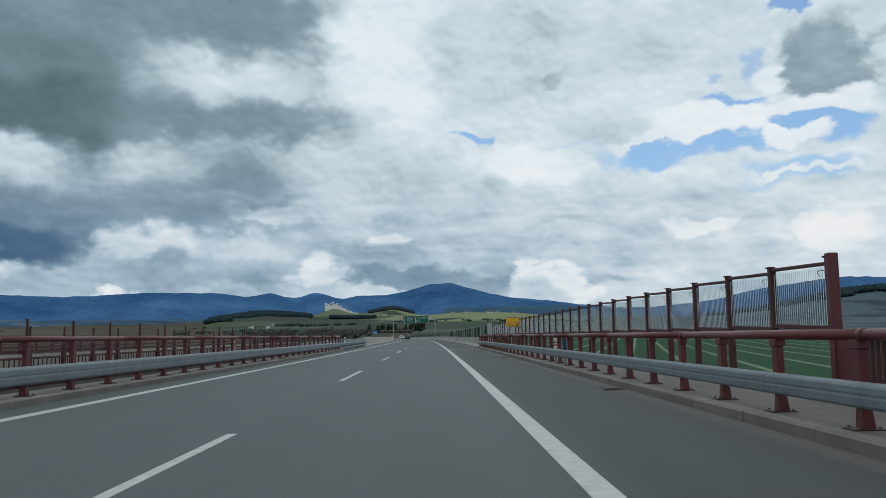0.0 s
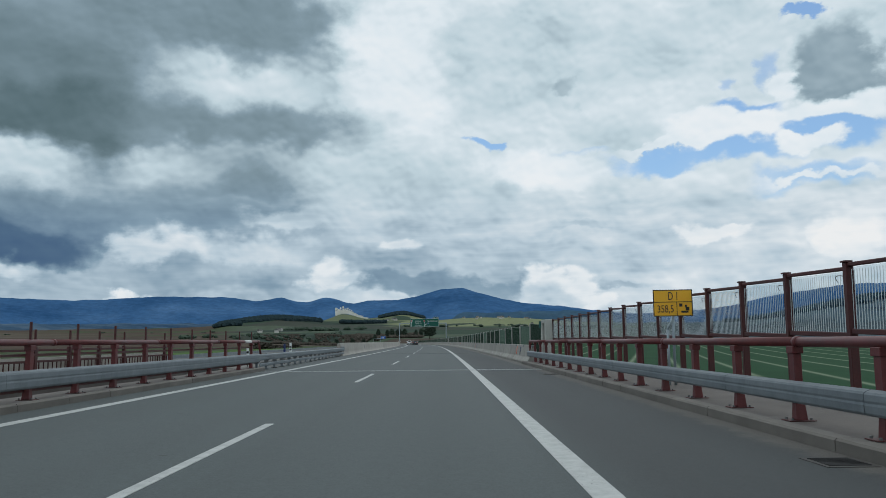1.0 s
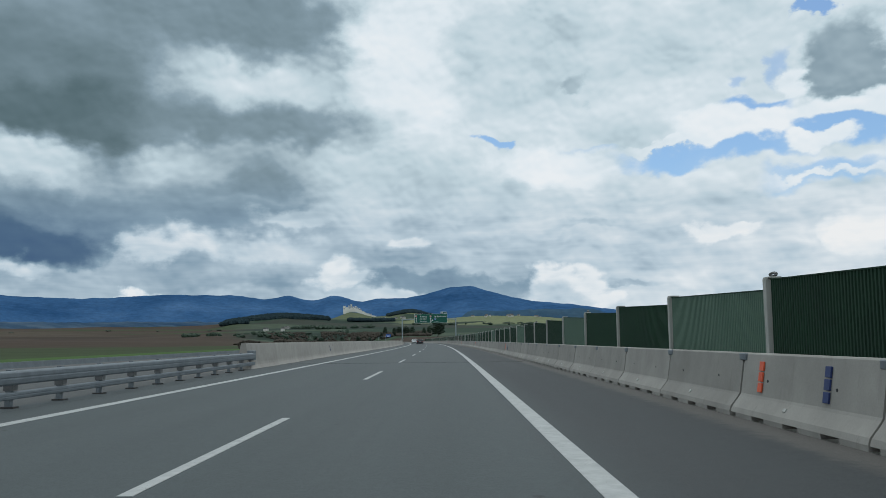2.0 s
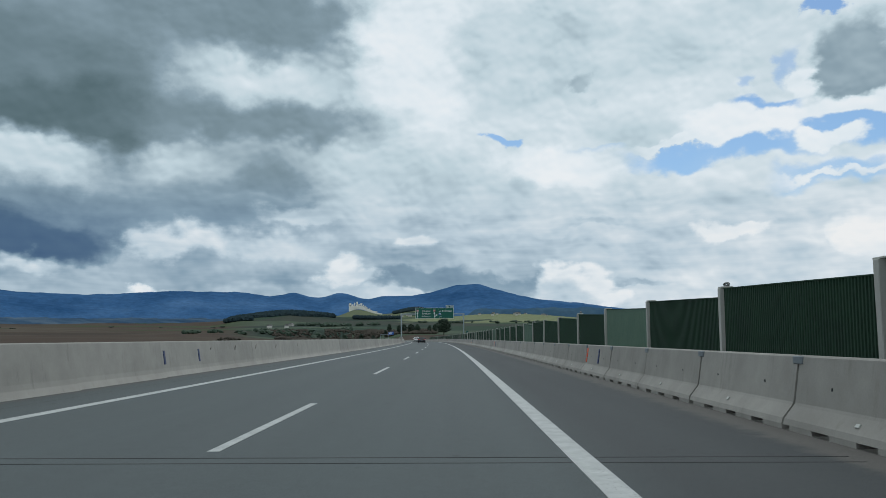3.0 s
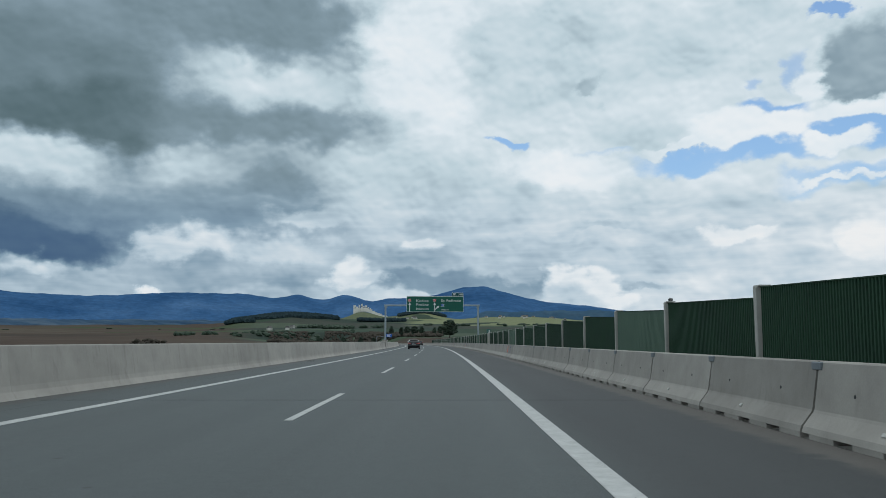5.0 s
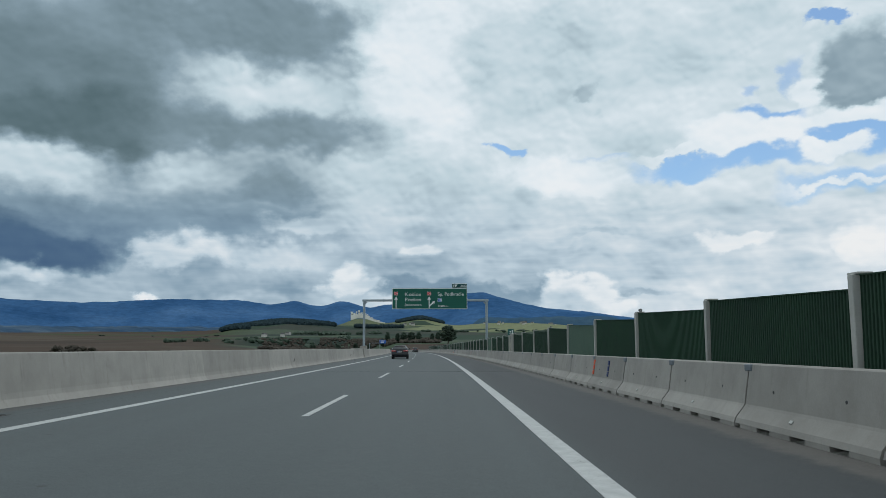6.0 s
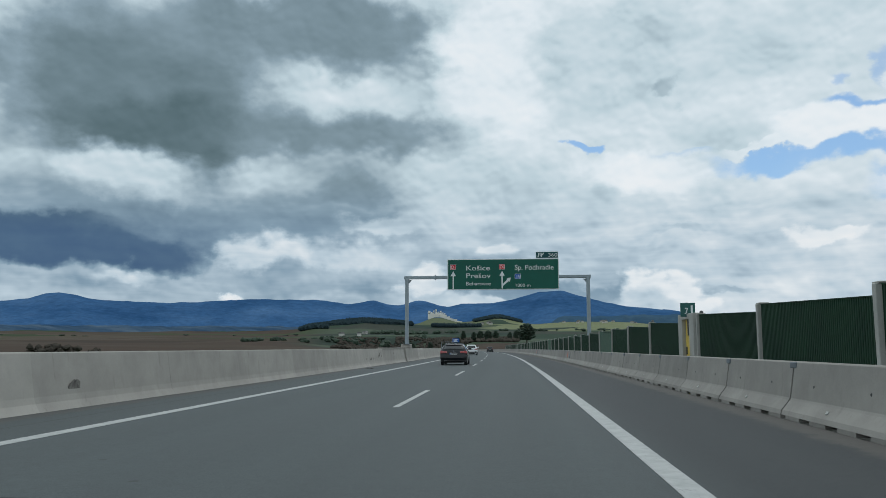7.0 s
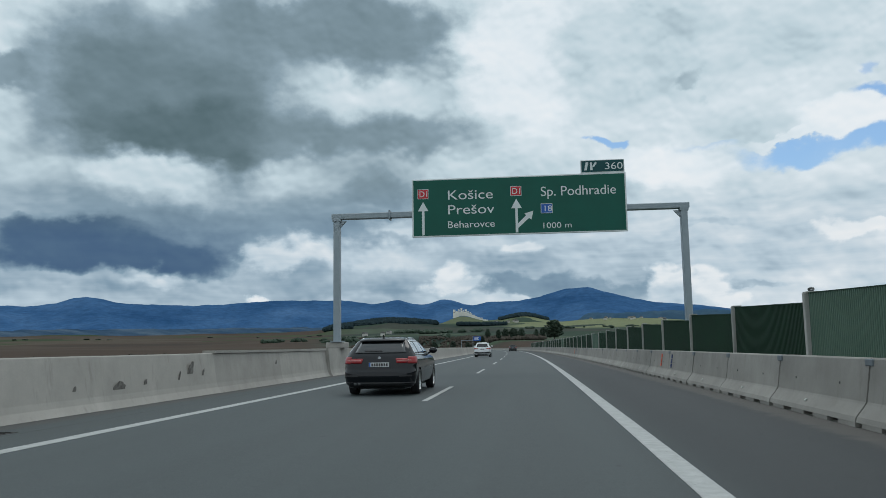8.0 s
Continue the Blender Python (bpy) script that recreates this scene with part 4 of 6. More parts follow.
def far_guardrail(o, label, s0, s1, top, balusters):
    """The opposite carriageway's red railing, seen through the gaps."""
    t = thing("bridge_railing", label, "railing", "far bridge railings", m=RM(s0, o))
    stout = mesh_of(one_box(-0.05, 0.05, -0.07, 0.07, 0.16, min(top, 1.15), bevel=0.006), "post", DARK_RED)
    upright = mesh_of(one_box(-0.025, 0.025, -0.025, 0.025, min(top, 1.15) - 0.01, top, bevel=0.004), "upright", DARK_RED)
    handrail = min(top, 1.15) - 0.12
    s = s0
    while s < s1:
        fixed("post", stout, DARK_RED, t, RM(s, o))
        if top > 1.3:
            fixed("upright", upright, DARK_RED, t, RM(s, o))
        s += 2.0
    for z in (handrail, handrail - 0.30, 0.42):
        fixed("rail", sweep([(o - 0.03, z), (o + 0.03, z), (o + 0.03, z + 0.06), (o - 0.03, z + 0.06)], s0, s1), DARK_RED, t)
    if balusters:
        bal = mesh_of(one_box(-0.012, 0.012, -0.012, 0.012, 0.42, handrail - 0.27), "baluster", DARK_RED)
        s = s0
        while s < s1:
            fixed("baluster", bal, DARK_RED, t, RM(s, o))
            s += 0.25
    return t


far_guardrail(-8.35, "dark red guardrail posts of the opposite viaduct", -38.6, 66, 1.62, True)
far_guardrail(-21.3, "dark red baluster railing on the opposite viaduct edge", -38, 66, 1.25, True)
t = thing("opposite_beam", "pale steel guardrail beam of the opposite carriageway", "guardrail", m=RM(0, -8.6))
fixed("far_beam", sweep([(-8.9, 0.56), (-8.92, 0.72), (-8.98, 0.72), (-8.96, 0.56)], 66, 140), GALV, t)
fixed("beam", sweep([(-8.60, 0.52), (-8.62, 0.86), (-8.68, 0.86), (-8.66, 0.52)], -40, 66), surface("weathered_beam", [(0.36, 0.34, 0.30), (0.46, 0.44, 0.40)], 3.0), t)


# guardrail beyond the viaduct on the median, up to the concrete barrier
def plain_guardrail():
    t = thing("steel_guardrail", "galvanised double-beam guardrail beside the median", "guardrail", m=RM(70, -5.6))
    beam = mesh_of(straight([(-x * 0.95, z) for x, z in BEAM], 4.02), "beam", GALV)
    low = mesh_of(straight([(-x, z * 0.55) for x, z in BEAM], 4.02), "lower_beam", GALV)
    spacer = mesh_of(one_box(-0.18, 0.0, -0.09, 0.09, -0.10, 0.02), "spacer", STEEL_DARK)
    post = mesh_of(one_box(-0.16, -0.06, -0.06, 0.06, -0.3, 0.72, bevel=0.006), "post", GALV)
    foot = mesh_of(one_box(-0.22, 0.03, -0.1, 0.1, 0.0, 0.03), "foot", IRON)
    for k in range(9):
        s = 68.4 + 4.0 * k
        o = -5.30 - 0.62 * (s - 68.4) / 36
        o2 = -5.30 - 0.62 * (s + 4 - 68.4) / 36
        lean = math.degrees(math.atan2(-(o2 - o), 4.0))
        fixed("beam", beam, GALV, t, RM(s, o, 0.43, lean))
        fixed("lower_beam", low, GALV, t, RM(s, o - 0.03, 0.16, lean))
        for h in (0, 2):
            q = RM(s, o, 0.0, lean) @ pose(0, h, 0)
            fixed("post", post, GALV, t, q)
            fixed("spacer", spacer, STEEL_DARK, t, q @ pose(0, 0, 0.43))
            fixed("foot", foot, IRON, t, q)
    fixed("end_shoe", one_box(-0.25, 0.05, 0.0, 0.5, 0.38, 0.80, bevel=0.03), GALV, t, RM(104.0, -5.93), "flared steel end shoe")


plain_guardrail()


# ---- clear noise screen on the viaduct ----
SCREEN_O, SCREEN_0, SCREEN_1 = 8.42, 11.35, 75.4


def clear_screen():
    t = thing("noise_screen", "dark red framed clear ribbed acrylic noise screen", "noise barrier", m=RM(SCREEN_0, SCREEN_O))
    post = mesh_of(box(one_box(-0.06, 0.06, -0.05, 0.05, 0.1, 2.26, bevel=0.01), -0.08, 0.04, -0.065, 0.065, 2.26, 2.285), "post", DARK_RED)
    rail_top = mesh_of(one_box(-0.04, 0.04, 0.05, 1.95, 0.0, 0.055, bevel=0.01), "top_rail", DARK_RED)
    rail_low = mesh_of(one_box(-0.04, 0.04, 0.05, 1.95, 0.0, 0.075, bevel=0.01), "lower_rail", DARK_RED)
    pane = mesh_of(one_box(-0.008, 0.008, 0.05, 1.95, 0.0, 0.87), "pane", CLEAR_PANEL)
    rib_bm = bmesh.new()
    for i in range(26):
        y = 0.09 + 1.82 * i / 25
        box(rib_bm, -0.0105, -0.009, y - 0.009, y + 0.009, 0.0, 0.84)
    ribs = mesh_of(rib_bm, "ribs", RIB)
    loop_bm = bmesh.new()
    for i in range(8):
        a, b = i * math.pi / 6 - 1.2, (i + 1) * math.pi / 6 - 1.2
        rod(loop_bm, (0.02 * math.sin(i), 0.16 + 0.13 * math.cos(a), 0.05 * math.sin(a)), (0.02 * math.sin(i + 1), 0.16 + 0.13 * math.cos(b), 0.05 * math.sin(b)), 0.006, sides=5)
    cable = mesh_of(loop_bm, "safety_cable", STEEL_DARK)
    n = round((SCREEN_1 - SCREEN_0) / 2.0)
    for k in range(n + 1):
        s = SCREEN_0 + 2.0 * k
        fixed("post", post, DARK_RED, t, RM(s, SCREEN_O))
        if k == n:
            break
        step_down = pose(0, 0, 0, 1.6)
        fixed("top_rail", rail_top, DARK_RED, t, RM(s, SCREEN_O, 2.145) @ step_down)
        fixed("lower_rail", rail_low, DARK_RED, t, RM(s, SCREEN_O, 1.18) @ step_down)
        p = fixed("pane", pane, CLEAR_PANEL, t, RM(s, SCREEN_O, 1.257) @ step_down, "clear ribbed acrylic pane")
        part("ribs", ribs, RIB, p)
        fixed("safety_cable", cable, STEEL_DARK, t, RM(s, SCREEN_O - 0.05, 2.03))
    # solid end box and the slatted parapet before it
    fixed("end_post", one_box(-0.075, 0.075, -0.075, 0.06, 0.1, 2.32, bevel=0.012), RED, t, RM(SCREEN_0 - 0.05, SCREEN_O), "broad end post")
    fixed("end_panel", one_box(-0.05, 0.05, -0.55, -0.08, 0.1, 1.16, bevel=0.01), RED, t, RM(SCREEN_0, SCREEN_O), "solid red end panel")
    slat = mesh_of(one_box(-0.02, 0.02, -0.03, 0.03, 0.25, 1.08), "slat", DARK_RED)
    for k in range(90):
        fixed("slat", slat, DARK_RED, t, RM(SCREEN_0 - 0.68 - 0.14 * k, SCREEN_O))
    fixed("parapet_rail", sweep([(SCREEN_O - 0.06, 1.05), (SCREEN_O + 0.06, 1.05), (SCREEN_O + 0.06, 1.17), (SCREEN_O - 0.06, 1.17)], -2, SCREEN_0 - 0.2), RED, t)
    return t


clear_screen()


# ---- precast concrete barrier on the right ----
def barrier_unit():
    """One four metre precast unit with drainage slots under its toe."""
    bm = bmesh.new()
    prof = [(0.0, 0.065), (0.025, 0.14), (0.155, 0.305), (0.175, 0.34), (0.27, 0.925), (0.29, 0.945), (0.44, 0.945), (0.46, 0.925), (0.555, 0.34), (0.575, 0.305), (0.705, 0.14), (0.73, 0.065)]
    straight(prof, 3.955, bm)
    data = mesh_of(bm, "concrete_barrier", CONCRETE)
    return data


BARRIER_O = 6.84
PLATE_GREY = surface("dulled_reflector", [(0.30, 0.30, 0.28), (0.50, 0.50, 0.47)], 9.0, (0.3, 0.5))
unit = barrier_unit()
cap = mesh_of(one_box(-0.11, 0.11, -0.13, 0.13, 0.0, 0.10, bevel=0.01), "joint_plate", GALV)
hole = mesh_of(rod(bmesh.new(), (0, 0, 0), (0.03, 0, 0), 0.022, sides=8), "lifting_hole", BLACK)
tab = mesh_of(one_box(-0.010, 0.010, -0.045, 0.045, -0.025, 0.025, bevel=0.004), "reflector", PLATE_GREY)
first = thing("concrete_barrier", "weathered grey precast concrete barrier beside the hard shoulder", "barrier", "precast road barriers", m=RM(73.79, BARRIER_O))
part("body", unit, CONCRETE, first)
foot_mesh = mesh_of(one_box(0.004, 0.726, 0.0, 0.62, 0.0, 0.067), "foot", CONCRETE)
for y in (0.0, 1.05, 2.10, 3.15):
    part("foot", foot_mesh, CONCRETE, first, m=pose(0, y, 0))
part("joint_plate", cap, GALV, first, "steel joint plate", m=pose(0.35, -0.02, 0.835))
for y in (1.0, 3.0):
    part("lifting_hole", hole, BLACK, first, m=pose(0.205, y, 0.56))
part("reflector", tab, SIGN_WHITE, first, "small pale reflector tab", m=pose(0.085, 2.2, 0.225, 0, 38, 0))
for k in range(1, 92):
    c = copy_thing(first, RM(73.79 + 4.0 * k, BARRIER_O + 0.012 * noise.noise(Vector((k * 3.3, 0, 0)))))
solid("concrete_barrier_run", sweep([(BARRIER_O + x, z) for x, z in ((0, 0), (0.03, 0.155), (0.21, 0.335), (0.28, 0.945), (0.45, 0.945), (0.52, 0.335), (0.73, 0))], 441.85, 1300, 6.0), CONCRETE,
      "weathered grey concrete barrier running on into the distance", "barrier", kind="structure")


def marker(s, o, lean, material, label, bars=1, side=-1):
    t = thing("edge_marker", label, "marker", "barrier markers", m=RM(s, o, 0.0))
    for i in range(bars):
        z0 = 0.40 + (0.46 / bars) * i
        part("strip", one_box(-0.012, 0.012, -0.07, 0.07, z0, z0 + 0.46 / bars - 0.02, bevel=0.003), material, t, m=pose(0, 0, 0, 0, lean, 0))


for s in (81.0, 129.5, 179.4, 229.6, 303.2, 352):
    marker(s, BARRIER_O + 0.107, 9.2, ORANGE, "orange plastic marker strip on the concrete barrier", 3)
    marker(s - 2.0, BARRIER_O + 0.107, 9.2, NAVY, "navy blue marker strip on the concrete barrier", 3)


# ---- cast median barrier on the left ----
def median_barrier():
    t = thing("median_barrier", "tall smooth cast concrete median barrier with streaks", "barrier", kind="structure", m=RM(104, -6.5))
    prof = [(0.0, 0.0), (-0.04, 0.06), (-0.10, 0.16), (-0.135, 0.28), (-0.27, 1.10), (-0.29, 1.12), (-0.47, 1.12), (-0.49, 1.10), (-0.625, 0.28), (-0.66, 0.16), (-0.72, 0.06), (-0.76, 0.0)]
    sec = mesh_of(straight(prof, 5.985), "section", CAST)
    k = 0
    while 104 + 6 * k < 470:
        s = 104 + 6.0 * k
        drift = -5.95 - 0.45 * min(1.0, (s - 104) / 25)
        fixed("section", sec, CAST, t, RM(s, drift + 0.006 * noise.noise(Vector((k * 2.1, 3, 0)))))
        k += 1
    s = 104 + 6.0 * k
    fixed("far_run", sweep([(-6.4 + x, z) for x, z in prof], s, 1300, 6.0), CAST, t)
    # slab on top towards the sign gantry, and the thickening round its column
    fixed("capping", sweep([(-6.62, 1.12), (-6.98, 1.12), (-6.98, 1.20), (-6.62, 1.20)], 296, 308.6), CAST, t)
    fixed("column_plinth", sweep([(-6.28, 0.0), (-6.36, 0.1), (-6.41, 0.28), (-6.52, 1.22), (-7.3, 1.22), (-7.3, 0.0)], 308.6, 314, 2.0), CAST, t)
    fixed("column_base", one_box(-0.45, 0.45, -0.5, 0.5, 1.22, 1.50, bevel=0.03), CAST, t, RM(311.3, -6.75))
    return t


median_barrier()
for s, z, w, h in ((255.4, 0.42, 0.42, 0.16), (290.6, 0.42, 0.5, 0.14), (291.8, 0.47, 0.16, 0.1), (288.9, 0.46, 0.12, 0.08), (294.3, 0.62, 0.34, 0.30), (293.6, 0.5, 0.10, 0.22), (295.1, 0.55, 0.12, 0.16), (301.5, 0.72, 0.16, 0.12),
                   (133.5, 0.75, 0.12, 0.16), (137.0, 0.78, 0.20, 0.14), (140.6, 0.76, 0.14, 0.17), (145.0, 0.75, 0.22, 0.15), (151.0, 0.76, 0.12, 0.16), (121.0, 0.7, 0.10, 0.15)):
    bm = bmesh.new()
    pts = [(w / 2 * math.cos(a) * (1 + 0.35 * noise.noise(Vector((a * 3, s, 0)))), h * math.sin(a) * (1 + 0.4 * noise.noise(Vector((a * 3, s, 4))))) for a in [i * math.pi / 9 for i in range(18)]]
    plate(pts, 0.003, bm)
    solid("wall_stain", bm, STAIN, "dark scrape mark on the median barrier face", "stain", "barrier scrapes",
          m=RM(s, -6.4 - 0.135 - 0.135 * (z - 0.28) / 0.82 + 0.012, z) @ pose(0, 0, 0, 0, 0, 90) @ pose(0, 0, 0, 9.3, 0, 0))
for s in (128.5, 132.0, 108.6):
    marker(s, -6.33 - 0.135, -9.3, NAVY, "navy blue marker strip on the median barrier", 1)


def delineator(s, o, z0, z1, band, label, body=None):
    t = thing("delineator", label, "delineator", "roadside delineators", m=RM(s, o, 0.0))
    part("body", one_box(-0.06, 0.06, -0.02, 0.02, z0, z1, bevel=0.01), body or SIGN_WHITE, t)
    if band:
        for q in (0.30, 0.55):
            part("band", one_box(-0.055, 0.055, -0.024, 0.024, z0 + (z1 - z0) * q, z0 + (z1 - z0) * (q + 0.16)), band, t)
    part("stem", one_box(-0.02, 0.02, 0.02, 0.04, -0.05 if s > 68 else 0.15, z1 - 0.05), STEEL_DARK, t)


delineator(80.65, -6.25, 0.55, 1.18, BLACK, "white plastic delineator with black bands behind the guardrail")
delineator(78.85, -6.25, 0.55, 1.14, None, "navy blue delineator behind the guardrail", NAVY)
delineator(74.2, -7.2, 0.3, 0.98, BLACK, "small white delineator on the median")
delineator(32.4, -5.62, 0.6, 1.16, ORANGE, "white delineator with red bands on the guardrail")
delineator(30.3, 7.25, 0.6, 1.03, ORANGE, "white delineator with orange bands on the guardrail")
delineator(28.15, 7.25, 0.6, 1.02, None, "navy blue delineator on the guardrail", NAVY)


# ---- green noise wall ----
WALL_O = 8.15


def ribbed_panel(length, height, name, material):
    bm = bmesh.new()
    n = int(length / 0.09)
    prof = []
    for i in range(n):
        y = length * i / n
        q = length / n
        prof += [(0.0, y), (0.0, y + q * 0.45), (0.022, y + q * 0.55), (0.022, y + q * 0.9)]
    prof.append((0.0, length))
    rows = [[bm.verts.new((x, y, z)) for x, y in prof] for z in (0.0, height)]
    back = [[bm.verts.new((0.12, y, z)) for y in (0.0, length)] for z in (0.0, height)]
    for i in range(len(prof) - 1):
        bm.faces.new((rows[0][i], rows[0][i + 1], rows[1][i + 1], rows[1][i]))
    bm.faces.new((back[0][0], back[0][1], back[1][1], back[1][0]))
    bm.faces.new(rows[1] + [back[1][1], back[1][0]])
    bm.faces.new((rows[0][0], rows[1][0], back[1][0], back[0][0]))
    bm.faces.new((rows[0][-1], rows[1][-1], back[1][1], back[0][1]))
    return mesh_of(bm, name, material)


def noise_wall(s0, s1, count, pale, heights):
    t = thing("noise_wall", "dark green ribbed noise wall with pale panels between concrete posts", "noise wall", "motorway noise walls", m=RM(s0, WALL_O))
    length = (s1 - s0) / count
    dark = ribbed_panel(length - 0.16, 2.34, "panel", GREEN_PANEL)
    light = ribbed_panel(length - 0.16, 2.34, "panel", PALE_PANEL)
    post = mesh_of(one_box(-0.06, 0.16, -0.065, 0.065, -0.6, 2.195, bevel=0.01), "post", PALE_POST)
    head = mesh_of(one_box(-0.02, 0.20, -0.14, 0.14, 2.195, 2.225, bevel=0.006), "post_cap", PALE_POST)
    loop_bm = bmesh.new()
    for i in range(9):
        a, b = i * math.pi / 5, (i + 1) * math.pi / 5
        rod(loop_bm, (0.0, 0.14 * math.cos(a), 0.035 + 0.03 * math.sin(a)), (0.02, 0.14 * math.cos(b), 0.035 + 0.03 * math.sin(b)), 0.024, sides=5)
    loop = mesh_of(loop_bm, "cable_loop", STEEL_DARK)
    lip = mesh_of(one_box(-0.012, 0.13, 0.0, length - 0.16, 0.0, 0.02), "capping", GREEN_PANEL)
    plinth = mesh_of(one_box(-0.02, 0.12, 0.0, length - 0.16, -0.6, 0.02), "plinth", PALE_POST)
    for k in range(count + 1):
        s = s0 + length * k
        p = fixed("post", post, PALE_POST, t, RM(s, WALL_O))
        part("post_cap", head, PALE_POST, p)
        if k % 3 == 1:
            part("cable_loop", loop, STEEL_DARK, p, "dark safety cable loop", m=pose(0.1, 0.0, 2.23))
        if k == count:
            break
        up = heights * noise.noise(Vector((s * 0.7, 2, 0)))
        if k in pale:
            q = fixed("panel", light, PALE_PANEL, t, RM(s + length / 2, WALL_O, up - 0.35) @ pose(0.0, 0.08 - length / 2, 0, 1.75), "pale green ribbed panel")
        else:
            q = fixed("panel", dark, GREEN_PANEL, t, RM(s + length / 2, WALL_O, up - 0.35) @ pose(0.0, 0.08 - length / 2, 0, 1.75), "dark green ribbed panel")
        part("capping", lip, GREEN_PANEL, q, m=pose(0, 0, 2.34))
        fixed("plinth", plinth, PALE_POST, t, RM(s, WALL_O + 0.005, -0.05) @ pose(0, 0.08, 0))
    return t


noise_wall(77.25, 264.98, 31, (1, 4, 8, 13, 19, 26), 0.03)
noise_wall(267.4, 267.4 + 40 * 5.97, 40, (3, 12, 20, 29), 0.03)


def wall_door(s0, s1, door_mat, door_label, label):
    """A concrete portal in the noise wall with an escape door."""
    w = s1 - s0
    t = thing("escape_door", label, "door", "noise wall doors", m=RM(s0, WALL_O))
    fr = bmesh.new()
    box(fr, -0.14, 0.20, 0.02, 0.62, -0.6, 2.26, bevel=0.015), box(fr, -0.14, 0.20, w - 0.62, w - 0.02, -0.6, 2.26, bevel=0.015), box(fr, -0.14, 0.20, 0.62, w - 0.62, 2.08, 2.26, bevel=0.015)
    part("frame", fr, PALE_POST, t, "pale concrete door frame")
    d = part("door_leaf", one_box(-0.02, 0.05, 0.63, w - 0.63, -0.4, 2.075, bevel=0.008), door_mat, t, door_label)
    part("door_handle", one_box(-0.07, -0.02, w - 0.80, w - 0.76, 0.95, 1.2), STEEL_DARK, d)
    return t


wall_door(75.1, 77.2, GREY_DOOR, "recessed grey steel door", "grey escape door in a concrete portal")
wall_door(265.05, 267.3, YELLOW_DOOR, "yellow painted steel door", "yellow escape door in a concrete portal")


def exit_sign(s, z, w, side_turn, label):
    t = thing("exit_sign", label, "sign", "escape signs", m=RM(s, WALL_O - 0.1, z, side_turn))
    part("panel", one_box(-w / 2, w / 2, 0.0, 0.04, 0.0, w * 0.98, bevel=0.004), EXIT_GREEN, t)
    # pale slanted bars and an upright bar
    for x, zz, ww, hh, tilt in ((-0.12, 0.30, 0.06, 0.28, 20), (-0.13, 0.55, 0.10, 0.06, 0), (-0.22, 0.20, 0.05, 0.16, 60), (0.27, 0.14, 0.13, 0.55, 0)):
        part("bar", one_box(-ww / 2 * w, ww / 2 * w, -0.006, 0.0, 0.0, hh * w * 1.2, bevel=0.002), SIGN_WHITE, t, m=pose(x * w, 0, zz * w, 0, tilt, 0))
    part("post", one_box(-0.03, 0.03, 0.04, 0.09, -0.6, w, bevel=0.004), STEEL_DARK, t)


exit_sign(265.9, 2.16, 0.46, -8, "green and white emergency exit sign above the yellow door")
exit_sign(76.9, 1.85, 0.36, -8, "small blue-green sign beside the grey door")


# ---- kilometre sign on the viaduct ----
def km_sign():
    s = 52.1
    t = thing("kilometre_sign", "yellow motorway kilometre sign with black lettering", "sign", m=RM(s, 7.86, 0.15, -6))
    part("panel", one_box(-0.44, 0.44, 0.0, 0.03, 1.55, 2.16, bevel=0.012), SIGN_YELLOW, t)
    bm = bmesh.new()
    for a in ((-0.44, 0.44, 2.14, 2.16), (-0.44, 0.44, 1.55, 1.57), (-0.44, -0.42, 1.57, 2.14), (0.42, 0.44, 1.57, 2.14), (-0.42, 0.42, 1.87, 1.885), (0.08, 0.095, 1.57, 1.87)):
        box(bm, a[0], a[1], -0.004, 0.0, a[2], a[3])
    part("border", bm, BLACK, t, "black border lines")
    lettering("D 1", 0.26, BLACK, t, pose(-0.11, -0.004, 1.925), width=0.20)
    lettering("358,5", 0.24, BLACK, t, pose(-0.36, -0.004, 1.64), width=0.36)
    ph = bmesh.new()
    box(ph, -0.10, -0.03, 0, 0.004, 0.14, 0.21), box(ph, 0.04, 0.12, 0, 0.004, 0.05, 0.13), box(ph, -0.06, 0.10, 0, 0.004, 0.0, 0.045), box(ph, 0.03, 0.07, 0, 0.004, 0.12, 0.18)
    part("receiver_mark", ph, BLACK, t, "black telephone mark", m=pose(0.24, -0.004, 1.63))
    part("post", rod(bmesh.new(), (0.0, 0.06, 0.0), (0.0, 0.06, 2.0), 0.032, sides=12), POLE_STEEL, t, "grey steel post", True)
    brace = bmesh.new()
    rod(brace, (0.0, 0.06, 1.5), (-0.13, 0.06, 1.25), 0.03, sides=10), rod(brace, (-0.13, 0.06, 1.25), (-0.13, 0.06, 0.0), 0.03, sides=10)
    part("bracket", brace, POLE_STEEL, t, "", True)


km_sign()


